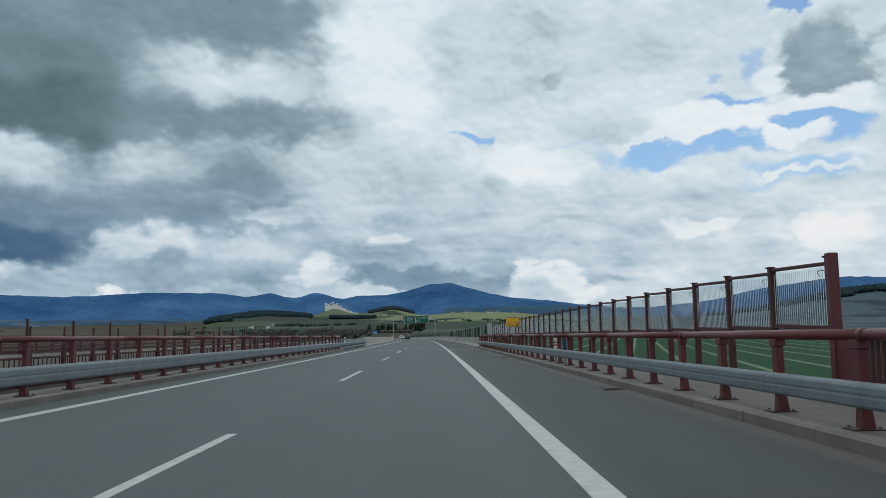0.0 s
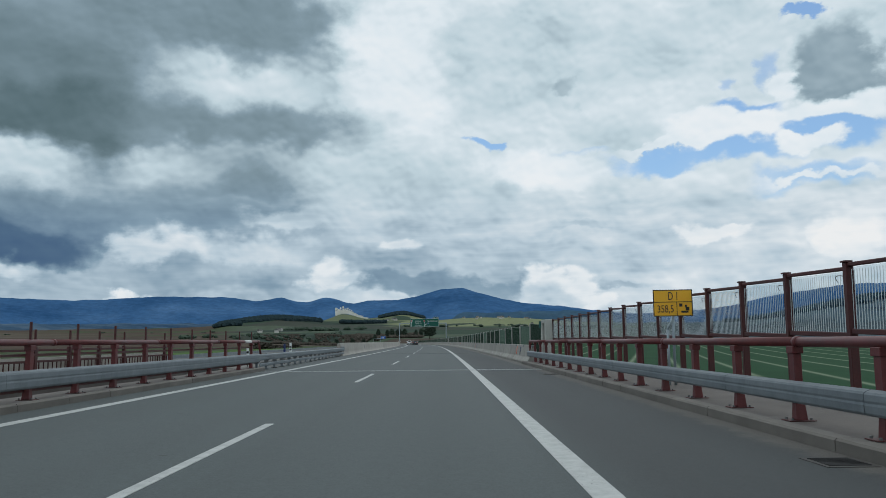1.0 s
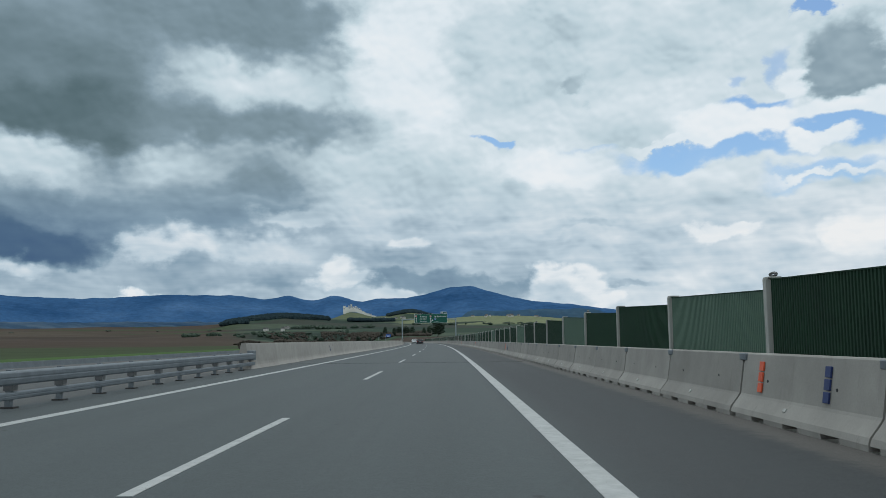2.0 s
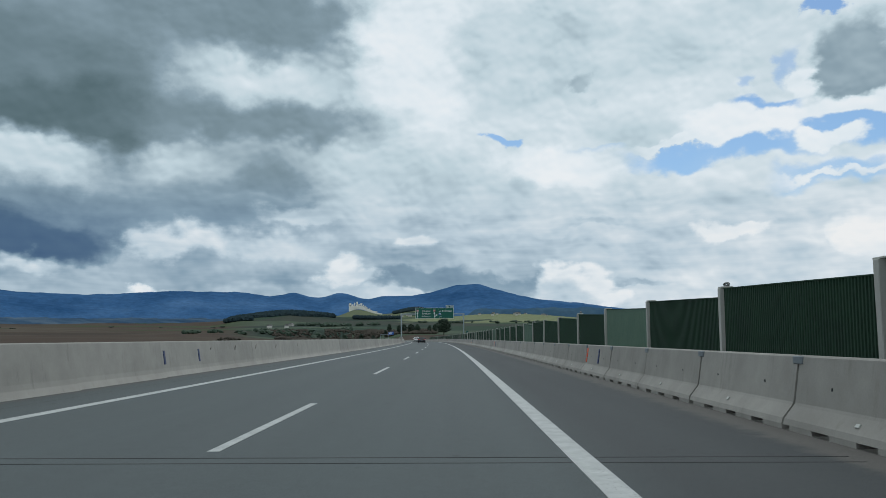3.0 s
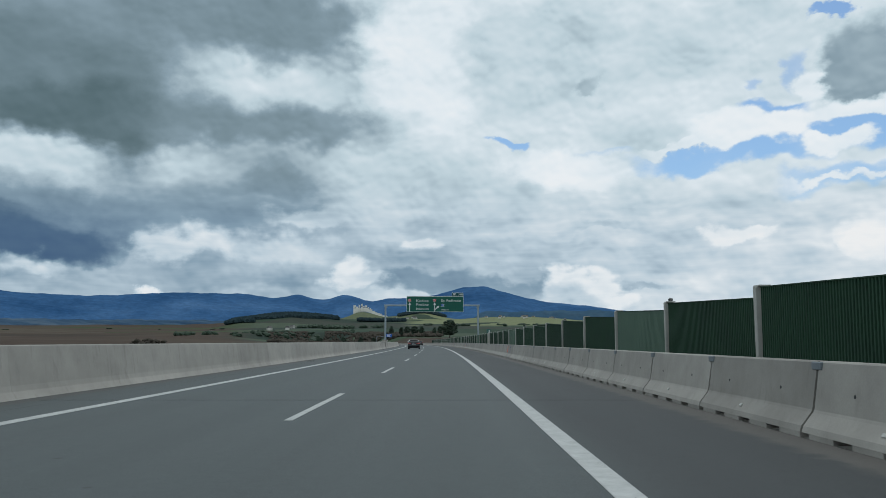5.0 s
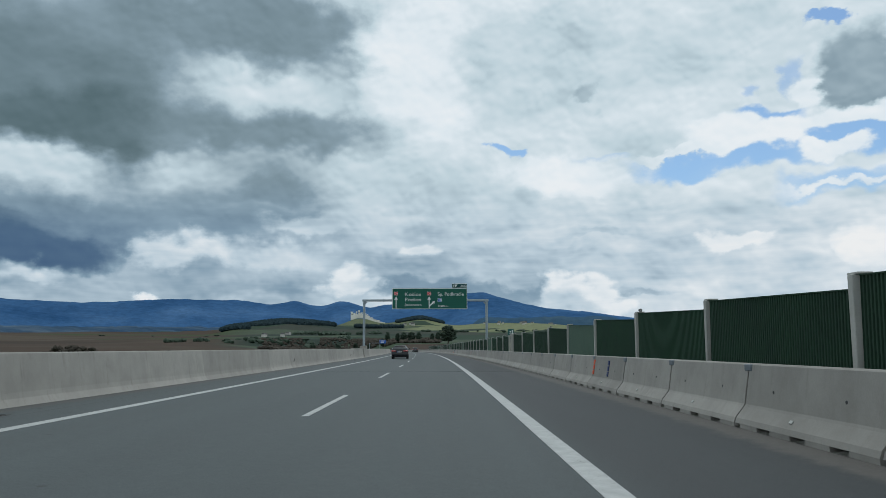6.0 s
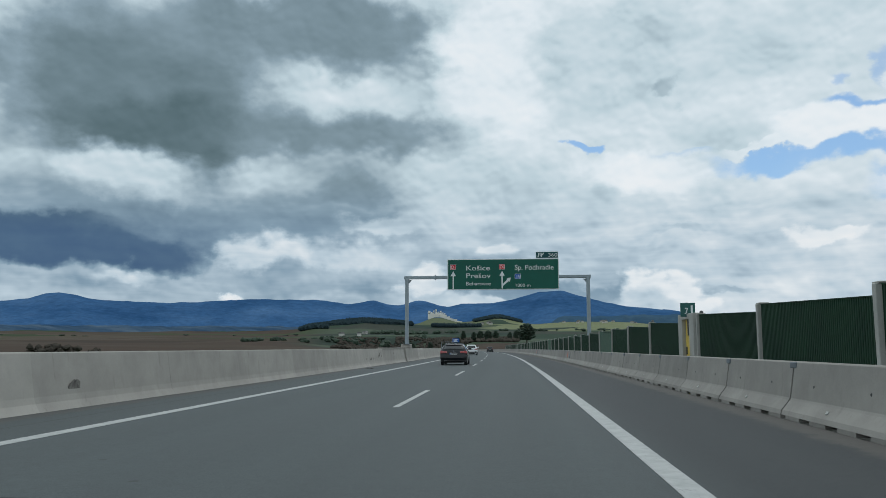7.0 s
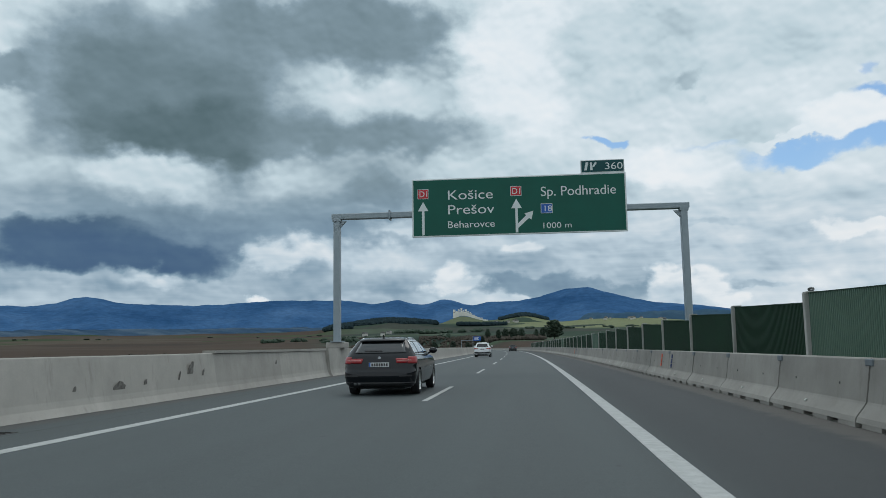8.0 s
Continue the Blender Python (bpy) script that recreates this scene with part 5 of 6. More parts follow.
# ---- overhead sign gantry ----
def gantry():
    s = 311.0
    t = thing("sign_gantry", "grey steel gantry carrying a large green motorway sign", "sign gantry", m=RM(s, 0))
    for o, z0 in ((-6.69, 1.50), (9.64, -0.5)):
        col = part("column", one_box(-0.15, 0.15, -0.2, 0.2, z0, 7.38, bevel=0.03), POLE_STEEL, t, "grey steel column", m=pose(o, 0, 0))
        part("base_flange", one_box(-0.28, 0.28, -0.33, 0.33, z0, z0 + 0.04), POLE_STEEL, col)
        sgn = 1 if o < 0 else -1
        kn = bmesh.new()
        box(kn, -0.20, 0.20, -0.22, 0.22, 7.28, 7.42)
        plate([(0.15 * sgn, 7.30), (0.45 * sgn, 7.30), (0.15 * sgn, 6.98)], 0.12, kn, Matrix.Translation((0, -0.06, 0)))
        part("knuckle", kn, POLE_STEEL, col)
    part("beam", one_box(-6.95, 9.90, -0.17, 0.17, 7.38, 7.66, bevel=0.03), POLE_STEEL, t, "grey steel cross beam")
    for o in (-4.1,):
        part("beam_flange", one_box(o - 0.04, o + 0.04, -0.24, 0.24, 7.30, 7.74, bevel=0.01), POLE_STEEL, t)
    x0, x1, z0, z1 = -2.97, 7.04, 6.34, 9.13
    panel = part("sign_panel", one_box(x0, x1, -0.42, -0.36, z0, z1, bevel=0.02), SIGN_WHITE, t, "white-edged green direction sign")
    part("sign_face", one_box(x0 + 0.07, x1 - 0.07, -0.428, -0.42, z0 + 0.07, z1 - 0.07), SIGN_GREEN, panel, "dark green sign face")
    for i in range(6):
        o = x0 + 0.8 + 1.68 * i
        part("bracket", one_box(o - 0.05, o + 0.05, -0.36, -0.17, z0 + 0.2, z1 - 0.2), SIGN_BACK, t)
    head = part("exit_panel", one_box(4.99, 7.00, -0.42, -0.36, z1 + 0.01, z1 + 0.62, bevel=0.01), SIGN_WHITE, t, "small exit number panel")
    part("exit_face", one_box(5.03, 6.96, -0.428, -0.42, z1 + 0.05, z1 + 0.58), HEAD_TEAL, head, "dark blue-green face")
    y = -0.432

    def words(text, x, z, size, width):
        lettering(text, size, SIGN_WHITE, panel, pose(x, y, z), width=width)

    words("Košice", x0 + 1.66, 8.10, 0.64, 2.12)
    words("Prešov", x0 + 1.66, 7.40, 0.64, 2.18)
    words("Beharovce", x0 + 1.66, 6.75, 0.46, 2.20)
    words("Sp. Podhradie", x0 + 6.06, 8.12, 0.64, 3.45)
    words("1000 m", x0 + 6.06, 6.60, 0.38, 1.30)
    lettering("360", 0.46, SIGN_WHITE, head, pose(6.08, y, z1 + 0.15), width=0.80)
    for x in (x0 + 0.27, x0 + 4.66):
        sh = part("route_shield", one_box(x, x + 0.52, y - 0.006, y + 0.004, 8.17, 8.64, bevel=0.003), SIGN_WHITE, panel, "red route badge")
        part("shield_face", one_box(x + 0.025, x + 0.495, y - 0.012, y - 0.006, 8.195, 8.615), SIGN_RED, sh)
        lettering("D1", 0.40, SIGN_WHITE, sh, pose(x + 0.07, y - 0.014, 8.27), width=0.36)
    sh = part("route_shield", one_box(x0 + 6.06, x0 + 6.60, y - 0.006, y + 0.004, 7.30, 7.76, bevel=0.003), SIGN_WHITE, panel, "blue route badge")
    part("shield_face", one_box(x0 + 6.085, x0 + 6.575, y - 0.012, y - 0.006, 7.325, 7.735), SIGN_BLUE, sh)
    lettering("18", 0.38, SIGN_WHITE, sh, pose(x0 + 6.15, y - 0.014, 7.40), width=0.34)
    # arrows
    up = [(-0.06, 0.0), (0.06, 0.0), (0.06, 1.15), (0.25, 1.15), (0.0, 1.60), (-0.25, 1.15), (-0.06, 1.15)]
    part("arrow", plate(up, 0.008), SIGN_WHITE, panel, "white arrow", m=pose(x0 + 0.53, y, 6.44))
    fork = plate(up, 0.008)
    fork = plate([(0.05, 0.20), (0.05, 0.42), (0.44, 0.80), (0.36, 0.88), (0.78, 1.00), (0.68, 0.58), (0.58, 0.67)], 0.008, fork, Matrix.Translation((0, -0.004, 0)))
    part("arrow", fork, SIGN_WHITE, panel, "white forked arrow", m=pose(x0 + 4.93, y, 6.44))
    ex = plate([(-0.30, 0.0), (-0.18, 0.0), (-0.10, 0.38), (-0.22, 0.38)], 0.008)
    plate([(-0.02, 0.0), (0.10, 0.0), (0.06, 0.38), (-0.02, 0.38)], 0.008, ex), plate([(0.08, 0.18), (0.16, 0.14), (0.30, 0.34), (0.22, 0.40)], 0.008, ex)
    part("exit_mark", ex, SIGN_WHITE, head, m=pose(5.45, y, z1 + 0.13))
    return t


gantry()


# ---- cars ----
def car_paint(name, a, b, coat=0.25, rough=(0.30, 0.38)):
    return surface(name, [a, b], 0.8, rough, 0.0, 0.0, 40, 0.05, 60, coat=coat)


CAR_GLASS = surface("tinted_car_glass", [(0.006, 0.008, 0.009), (0.010, 0.012, 0.013)], 1.0, (0.03, 0.06), 0.0, 0.0, 40, 0.05, coat=1.0)
TAIL_RED = surface("red_tail_lens", [(0.24, 0.003, 0.006), (0.36, 0.007, 0.010)], 6.0, (0.25, 0.35), 0.0, 0.0, 40, 0.2, 40, coat=0.2)
TAIL_PALE = surface("pale_tail_lens", [(0.55, 0.30, 0.27), (0.65, 0.38, 0.33)], 6.0, (0.12, 0.2), coat=1.0)
CHROME = surface("satin_chrome", [(0.62, 0.64, 0.65), (0.72, 0.74, 0.75)], 5.0, (0.15, 0.25), 0.9)
ALLOY = surface("alloy_rim", [(0.50, 0.51, 0.50), (0.62, 0.63, 0.62)], 5.0, (0.28, 0.4), 0.8)
TRIM = surface("black_plastic_trim", [(0.012, 0.012, 0.013), (0.02, 0.02, 0.021)], 5.0, (0.45, 0.6))
PLATE_WHITE = surface("plate_white", [(0.55, 0.56, 0.55), (0.62, 0.63, 0.62)], 8.0, (0.3, 0.4))


class CarShape:
    """A car body as a stack of rounded outlines: each row is height, rear end, front end, half width, rear and front corner radius."""

    def __init__(self, rows):
        self.rows = np.array(rows)

    def half(self, z):
        yr, yf, hw, rc, fc = [np.interp(z, self.rows[:, 0], self.rows[:, k]) for k in range(1, 6)]
        bow = 0.05 * hw
        pts = []
        for i in range(9):
            x = (hw - rc) * i / 8
            pts.append((x, yr + bow * (x / hw) ** 2))
        y_edge = pts[-1][1]
        for i in range(1, 8):
            a = math.pi / 2 * i / 7
            pts.append((hw - rc + rc * math.sin(a), y_edge + rc * (1 - math.cos(a))))
        y0, y1 = pts[-1][1], yf - fc * 0.9
        for i in range(1, 25):
            k = i / 24
            y = y0 + (y1 - y0) * k
            pts.append((hw * (1 - 0.03 * (2 * k - 1) ** 2 + 0.0), y))
        x_edge = pts[-1][0]
        for i in range(1, 8):
            a = math.pi / 2 * i / 7
            pts.append((x_edge - fc + fc * math.cos(a), y1 + fc * 0.8 * math.sin(a)))
        xe, ye = pts[-1]
        for i in range(1, 7):
            k = i / 6
            pts.append((xe * (1 - k), ye + (yf - ye) * math.sin(k * math.pi / 2)))
        return np.array(pts)

    def at(self, u, z):
        """The skin at u metres round from the middle of the rear (negative: to the left), at height z."""
        p = self.half(z)
        run = np.concatenate([[0], np.cumsum(np.hypot(*np.diff(p, axis=0).T))])
        q = abs(u)
        x, y = np.interp(q, run, p[:, 0]), np.interp(q, run, p[:, 1])
        x2, y2 = np.interp(q + 0.03, run, p[:, 0]), np.interp(q + 0.03, run, p[:, 1])
        n = Vector((y2 - y, -(x2 - x), 0)).normalized() if (x2 - x) ** 2 + (y2 - y) ** 2 > 0 else Vector((0, -1, 0))
        s = -1 if u < 0 else 1
        return Vector((s * x, y, z)), Vector((s * n.x, n.y, 0))

    def along(self, y, z):
        """How far round the skin its side reaches the length y."""
        p = self.half(z)
        run = np.concatenate([[0], np.cumsum(np.hypot(*np.diff(p, axis=0).T))])
        k = np.argmax(p[:, 1])
        return float(np.interp(y, p[8:k, 1], run[8:k]))

    def body(self):
        bm = bmesh.new()
        zs = sorted(set(list(self.rows[:, 0]) + list(np.linspace(self.rows[0, 0], self.rows[-1, 0], 26))))
        rings = []
        for z in zs:
            p = self.half(z)
            loop = [(x, y) for x, y in p] + [(-x, y) for x, y in p[::-1][1:-1]]
            rings.append([bm.verts.new((x, y, z)) for x, y in loop])
        for a, b in zip(rings, rings[1:]):
            for j in range(len(a)):
                bm.faces.new((a[j], a[(j + 1) % len(a)], b[(j + 1) % len(a)], b[j]))
        bm.faces.new(rings[0]), bm.faces.new(rings[-1])
        return bm

    def patch(self, low, high, z0, z1, proud=0.008, nu=10, nz=5):
        """A raised piece of skin; low and high give its run at the bottom and at the top."""
        bm = bmesh.new()
        outer, inner = [], []
        for j in range(nz + 1):
            t = j / nz
            z = z0 + (z1 - z0) * t
            a, b = low[0] + (high[0] - low[0]) * t, low[1] + (high[1] - low[1]) * t
            ro, ri = [], []
            for i in range(nu + 1):
                p, n = self.at(a + (b - a) * i / nu, z)
                ro.append(bm.verts.new(p + n * proud)), ri.append(bm.verts.new(p - n * 0.02))
            outer.append(ro), inner.append(ri)
        for g in (outer, inner):
            for j in range(nz):
                for i in range(nu):
                    bm.faces.new((g[j][i], g[j][i + 1], g[j + 1][i + 1], g[j + 1][i]))
        for j in range(nz):
            for i in (0, nu):
                bm.faces.new((outer[j][i], outer[j + 1][i], inner[j + 1][i], inner[j][i]))
        for i in range(nu):
            for j in (0, nz):
                bm.faces.new((outer[j][i], outer[j][i + 1], inner[j][i + 1], inner[j][i]))
        return bm


def with_arches(bm, axles, radius, name, material):
    """Cuts the wheel openings out of a body."""
    body = new("cut_body", mesh_of(bm, name, material, True))
    cut = bmesh.new()
    for y in axles:
        for x0, x1 in ((0.62, 1.3), (-1.3, -0.62)):
            rod(cut, (x0, y, 0.33), (x1, y, 0.33), radius, sides=32)
    cutter = new("cutter", mesh_of(cut, "cutter", BLACK))
    mod = body.modifiers.new("cut", "BOOLEAN")
    mod.operation, mod.object, mod.solver = "DIFFERENCE", cutter, "EXACT"
    bpy.context.view_layer.update()
    data = bpy.data.meshes.new_from_object(body.evaluated_get(bpy.context.evaluated_depsgraph_get()))
    bpy.data.objects.remove(body), bpy.data.objects.remove(cutter)
    data.materials.clear()
    data.materials.append(material)
    data.name = name
    for p in data.polygons:
        p.material_index = 0
        p.use_smooth = True
    data.set_sharp_from_angle(angle=radians(38))
    return data


def wheel_meshes(r):
    tyre, rim = bmesh.new(), bmesh.new()
    prof = [(-0.105, r * 0.70), (-0.115, r * 0.85), (-0.10, r * 0.97), (-0.07, r), (0.07, r), (0.10, r * 0.97), (0.115, r * 0.85), (0.105, r * 0.70)]
    n = 32
    rings = [[tyre.verts.new((x, q * math.cos(2 * math.pi * i / n), q * math.sin(2 * math.pi * i / n))) for x, q in prof] for i in range(n)]
    for i in range(n):
        for j in range(len(prof) - 1):
            tyre.faces.new((rings[i][j], rings[i][j + 1], rings[(i + 1) % n][j + 1], rings[(i + 1) % n][j]))
    rod(rim, (0.03, 0, 0), (0.06, 0, 0), r * 0.16, sides=20)
    for i in range(10):
        a = 2 * math.pi * i / 10
        box(rim, 0.045, 0.075, -0.018, 0.018, r * 0.12, r * 0.70, m=Matrix.Rotation(a, 4, "X"))
    prof = [(0.06, r * 0.66), (0.10, r * 0.70), (0.10, r * 0.735), (-0.09, r * 0.735), (-0.09, r * 0.66)]
    rings = [[rim.verts.new((x, q * math.cos(2 * math.pi * i / n), q * math.sin(2 * math.pi * i / n))) for x, q in prof] for i in range(n)]
    for i in range(n):
        for j in range(len(prof)):
            rim.faces.new((rings[i][j], rings[i][(j + 1) % 5], rings[(i + 1) % n][(j + 1) % 5], rings[(i + 1) % n][j]))
    back = rod(bmesh.new(), (-0.06, 0, 0), (-0.03, 0, 0), r * 0.68, sides=24)
    return mesh_of(tyre, "tyre", RUBBER, True), mesh_of(rim, "rim", ALLOY), mesh_of(back, "brake_disc", IRON)


def car(shape, paint, m, label, axles, track, r, glass_low, glass_top, side_glass, rear_glass, lamps, plate_z, lower_trim=None, rails=True):
    t = thing("car", label, "car", "cars on the motorway", m=m)
    body = part("body", with_arches(shape.body(), axles, r + 0.035, "body", paint), paint, t)
    part("underbody", one_box(-0.60, 0.60, 0.45, axles[1] + 0.5, 0.16, 0.5), TRIM, t)
    tyre, rim, disc = wheel_meshes(r)
    for y in axles:
        for s in (-1, 1):
            w = part("wheel", tyre, RUBBER, t, "black tyre on alloy wheel", m=pose(s * (track / 2), y, r, 0, 0, 0 if s > 0 else 180))
            part("rim", rim, ALLOY, w, "silver spoked alloy rim")
            part("brake_disc", disc, IRON, w)
    for s in (-1, 1):
        for (b0, b1, t0, t1) in side_glass:
            lo = (s * shape.along(b0, glass_low), s * shape.along(b1, glass_low))
            hi = (s * shape.along(t0, glass_top), s * shape.along(t1, glass_top))
            part("side_window", shape.patch(lo, hi, glass_low, glass_top), CAR_GLASS, t, "dark tinted side window", True)
        b0, b1, t0, t1 = side_glass[0][0], side_glass[-1][1], side_glass[0][2], side_glass[-1][3]
        part("window_trim", shape.patch((s * shape.along(b0 - 0.04, glass_low - 0.03), s * shape.along(b1 + 0.05, glass_low - 0.03)), (s * shape.along(b0 - 0.04, glass_low), s * shape.along(b1 + 0.05, glass_low)),
                                        glass_low - 0.028, glass_low, 0.012, 16, 1), CHROME, t, "chrome window trim", True)
        part("window_trim", shape.patch((s * shape.along(t0 - 0.05, glass_top), s * shape.along(t1 + 0.05, glass_top)), (s * shape.along(t0 - 0.03, glass_top + 0.022), s * shape.along(t1, glass_top + 0.022)),
                                        glass_top, glass_top + 0.022, 0.012, 16, 1), CHROME, t, "chrome window trim", True)
        part("pillar_trim", shape.patch((s * shape.along(b0 - 0.05, glass_low), s * shape.along(b0 - 0.01, glass_low)), (s * shape.along(t0 - 0.05, glass_top), s * shape.along(t0 - 0.01, glass_top)),
                                        glass_low, glass_top, 0.012, 1, 6), CHROME, t, "chrome window trim", True)
        x_m, y_m = float(shape.half(glass_low)[20, 0]), b1 + 0.12
        mir = bmesh.new()
        bmesh.ops.create_uvsphere(mir, u_segments=14, v_segments=9, radius=1.0, matrix=Matrix.Translation((s * (x_m + 0.13), y_m - 0.1, glass_low + 0.07)) @ Matrix.Diagonal((0.12, 0.07, 0.085, 1)))
        rod(mir, (s * (x_m - 0.02), y_m - 0.06, glass_low - 0.01), (s * (x_m + 0.1), y_m - 0.08, glass_low + 0.05), 0.025, sides=8)
        part("door_mirror", mir, paint, t, "", True)
        for y in (side_glass[-1][0] + 0.12, side_glass[-2][0] + 0.12):
            p, n = shape.at(s * shape.along(y, glass_low - 0.14), glass_low - 0.14)
            part("door_handle", one_box(-0.02, 0.02, -0.09, 0.09, -0.013, 0.013, bevel=0.006), CHROME, t, m=Matrix.Translation(p + n * 0.022))
        # tail lamps wrap round the corner
        u0, u1, z0, z1 = lamps
        um = u0 + (u1 - u0) * 0.42
        lamp = part("tail_light", shape.patch((s * um, s * u1), (s * um, s * (u1 - 0.04)), z0, z1, 0.014, 12, 4), TAIL_RED, t, "red tail light", True)
        part("boot_light", shape.patch((s * (u0 + 0.03), s * (um - 0.008)), (s * u0, s * (um - 0.008)), z0 + 0.015, z1 - 0.04, 0.014, 8, 3), TAIL_RED, t, "red boot lid light", True)
        part("light_strip", shape.patch((s * (u0 + 0.04), s * (u0 + (u1 - u0) * 0.55)), (s * (u0 + 0.05), s * (u0 + (u1 - u0) * 0.55)), z0 + (z1 - z0) * 0.42, z0 + (z1 - z0) * 0.52, 0.018, 8, 1), TAIL_PALE, lamp, "", True)
        part("rear_reflector", shape.patch((s * 0.52, s * 0.86), (s * 0.52, s * 0.86), z0 - 0.32, z0 - 0.28, 0.010, 8, 1), TRIM, t)
    w0, w1, z0, z1 = rear_glass
    part("rear_window", shape.patch((-w0, w0), (-w1, w1), z0, z1, 0.008, 14, 6), CAR_GLASS, t, "dark tinted rear window", True)
    part("wiper", shape.patch((-w0 * 0.62, 0.05), (-w0 * 0.62, 0.05), z0 + 0.05, z0 + 0.075, 0.025, 6, 1), TRIM, t)
    part("spoiler", shape.patch((-w1 - 0.02, w1 + 0.02), (-w1, w1), z1 + 0.005, z1 + 0.045, 0.07, 12, 1), paint, t, "", True)
    back_y = shape.at(0, plate_z)[0].y
    pl = part("number_plate", one_box(-0.26, 0.26, back_y - 0.016, back_y + 0.02, plate_z - 0.055, plate_z + 0.055, bevel=0.004), PLATE_WHITE, t, "white number plate with dark bars")
    part("plate_band", one_box(-0.255, -0.215, back_y - 0.019, back_y - 0.016, plate_z - 0.05, plate_z + 0.05), SIGN_BLUE, pl)
    for i in range(7):
        part("plate_bar", one_box(-0.19 + 0.062 * i, -0.148 + 0.062 * i, back_y - 0.019, back_y - 0.016, plate_z - 0.035, plate_z + 0.035), BLACK, pl)
    yb = shape.at(0, plate_z + 0.17)[0].y
    part("badge", rod(bmesh.new(), (0, yb - 0.012, plate_z + 0.17), (0, yb + 0.01, plate_z + 0.17), 0.038, sides=18), CHROME, t, "small round badge")
    if lower_trim:
        for z0, z1, u in lower_trim:
            part("bumper_trim", shape.patch((-u, u), (-u, u), z0, z1, 0.010, 18, 2), TRIM, t, "black plastic bumper trim", True)
    if rails:
        for s in (-1, 1):
            bm = bmesh.new()
            x = s * (float(shape.half(glass_top + 0.05)[20, 0]) - 0.03)
            top = shape.rows[-1, 0]
            pts = [(0.72, top - 0.075), (0.9, top - 0.03), (1.4, top - 0.012), (2.0, top - 0.022), (2.3, top - 0.08)]
            for (ya, za), (yb2, zb) in zip(pts, pts[1:]):
                rod(bm, (x, ya, za), (x, yb2, zb), 0.014, sides=8)
            part("roof_rail", bm, CHROME, t, "silver roof rail", True)
        fin = plate([(0.0, 0.0), (0.16, 0.0), (0.02, 0.07), (-0.01, 0.07)], 0.03, m=Matrix.Rotation(radians(90), 4, "Z") @ Matrix.Translation((0, -0.015, 0)))
        part("roof_aerial", fin, paint, t, m=pose(0, 0.75, shape.rows[-1, 0] - 0.01))
    for x in (-0.60, -0.50):
        part("exhaust_tip", rod(bmesh.new(), (x, 0.02, 0.30), (x, 0.25, 0.30), 0.034, sides=14), STEEL_DARK, t, "", True)
    return t


estate_shape = CarShape([(0.20, 0.16, 4.74, 0.80, 0.25, 0.40), (0.30, 0.05, 4.85, 0.89, 0.28, 0.50), (0.46, 0.00, 4.90, 0.925, 0.30, 0.55), (0.60, 0.01, 4.88, 0.93, 0.30, 0.55),
                         (0.66, 0.06, 4.84, 0.93, 0.28, 0.52), (0.80, 0.09, 4.72, 0.925, 0.26, 0.50), (0.90, 0.13, 4.45, 0.92, 0.26, 0.48), (0.97, 0.17, 4.00, 0.90, 0.24, 0.45),
                         (1.01, 0.21, 3.62, 0.875, 0.22, 0.42), (1.06, 0.26, 3.46, 0.85, 0.20, 0.40), (1.20, 0.40, 3.08, 0.775, 0.18, 0.38), (1.33, 0.55, 2.72, 0.70, 0.17, 0.36),
                         (1.40, 0.62, 2.46, 0.645, 0.18, 0.34), (1.445, 0.72, 2.22, 0.56, 0.2, 0.3), (1.465, 0.95, 1.95, 0.42, 0.2, 0.25)])
BLACK_PAINT = car_paint("black_metallic_paint", (0.003, 0.004, 0.006), (0.005, 0.007, 0.010), 0.3, (0.10, 0.16))
BLACK_PAINT.node_tree.nodes["Principled BSDF"].inputs["Specular IOR Level"].default_value = 0.3
car(estate_shape, BLACK_PAINT, RM(293.75, -1.42, 0.0), "black estate car with silver roof rails on the asphalt", (0.98, 3.95), 1.62, 0.325, 1.035, 1.36,
    [(0.50, 1.16, 0.74, 1.14), (1.20, 2.10, 1.18, 1.98), (2.15, 3.28, 2.03, 2.62)], (0.66, 0.55, 1.06, 1.36), (0.42, 1.16, 0.80, 0.97), 0.775,
    [(0.22, 0.34, 0.95)])
suv_shape = CarShape([(0.28, 0.14, 4.40, 0.82, 0.28, 0.40), (0.40, 0.03, 4.54, 0.92, 0.30, 0.50), (0.60, 0.00, 4.58, 0.945, 0.30, 0.5), (0.78, 0.02, 4.56, 0.945, 0.30, 0.5),
                      (0.95, 0.06, 4.40, 0.94, 0.28, 0.48), (1.05, 0.09, 4.1, 0.92, 0.26, 0.45), (1.12, 0.13, 3.55, 0.90, 0.24, 0.42), (1.20, 0.18, 3.35, 0.86, 0.22, 0.4),
                      (1.40, 0.34, 2.95, 0.76, 0.20, 0.38), (1.55, 0.46, 2.6, 0.69, 0.20, 0.35), (1.64, 0.55, 2.3, 0.60, 0.2, 0.3), (1.675, 0.8, 2.0, 0.45, 0.2, 0.25)])
WHITE_PAINT = car_paint("white_paint_gloss", (0.66, 0.67, 0.67), (0.74, 0.75, 0.75))
car(suv_shape, WHITE_PAINT, RM(365.2, -2.50, 0.0), "white compact sport utility car with black lower bumper", (0.88, 3.60), 1.64, 0.36, 1.16, 1.52,
    [(0.55, 1.05, 0.72, 1.02), (1.10, 1.95, 1.07, 1.85), (2.0, 3.05, 1.9, 2.5)], (0.66, 0.56, 1.17, 1.53), (0.46, 1.10, 0.90, 1.06), 0.90,
    [(0.30, 0.58, 1.25)])
DARK_PAINT = car_paint("dark_grey_paint", (0.020, 0.021, 0.022), (0.030, 0.031, 0.032))
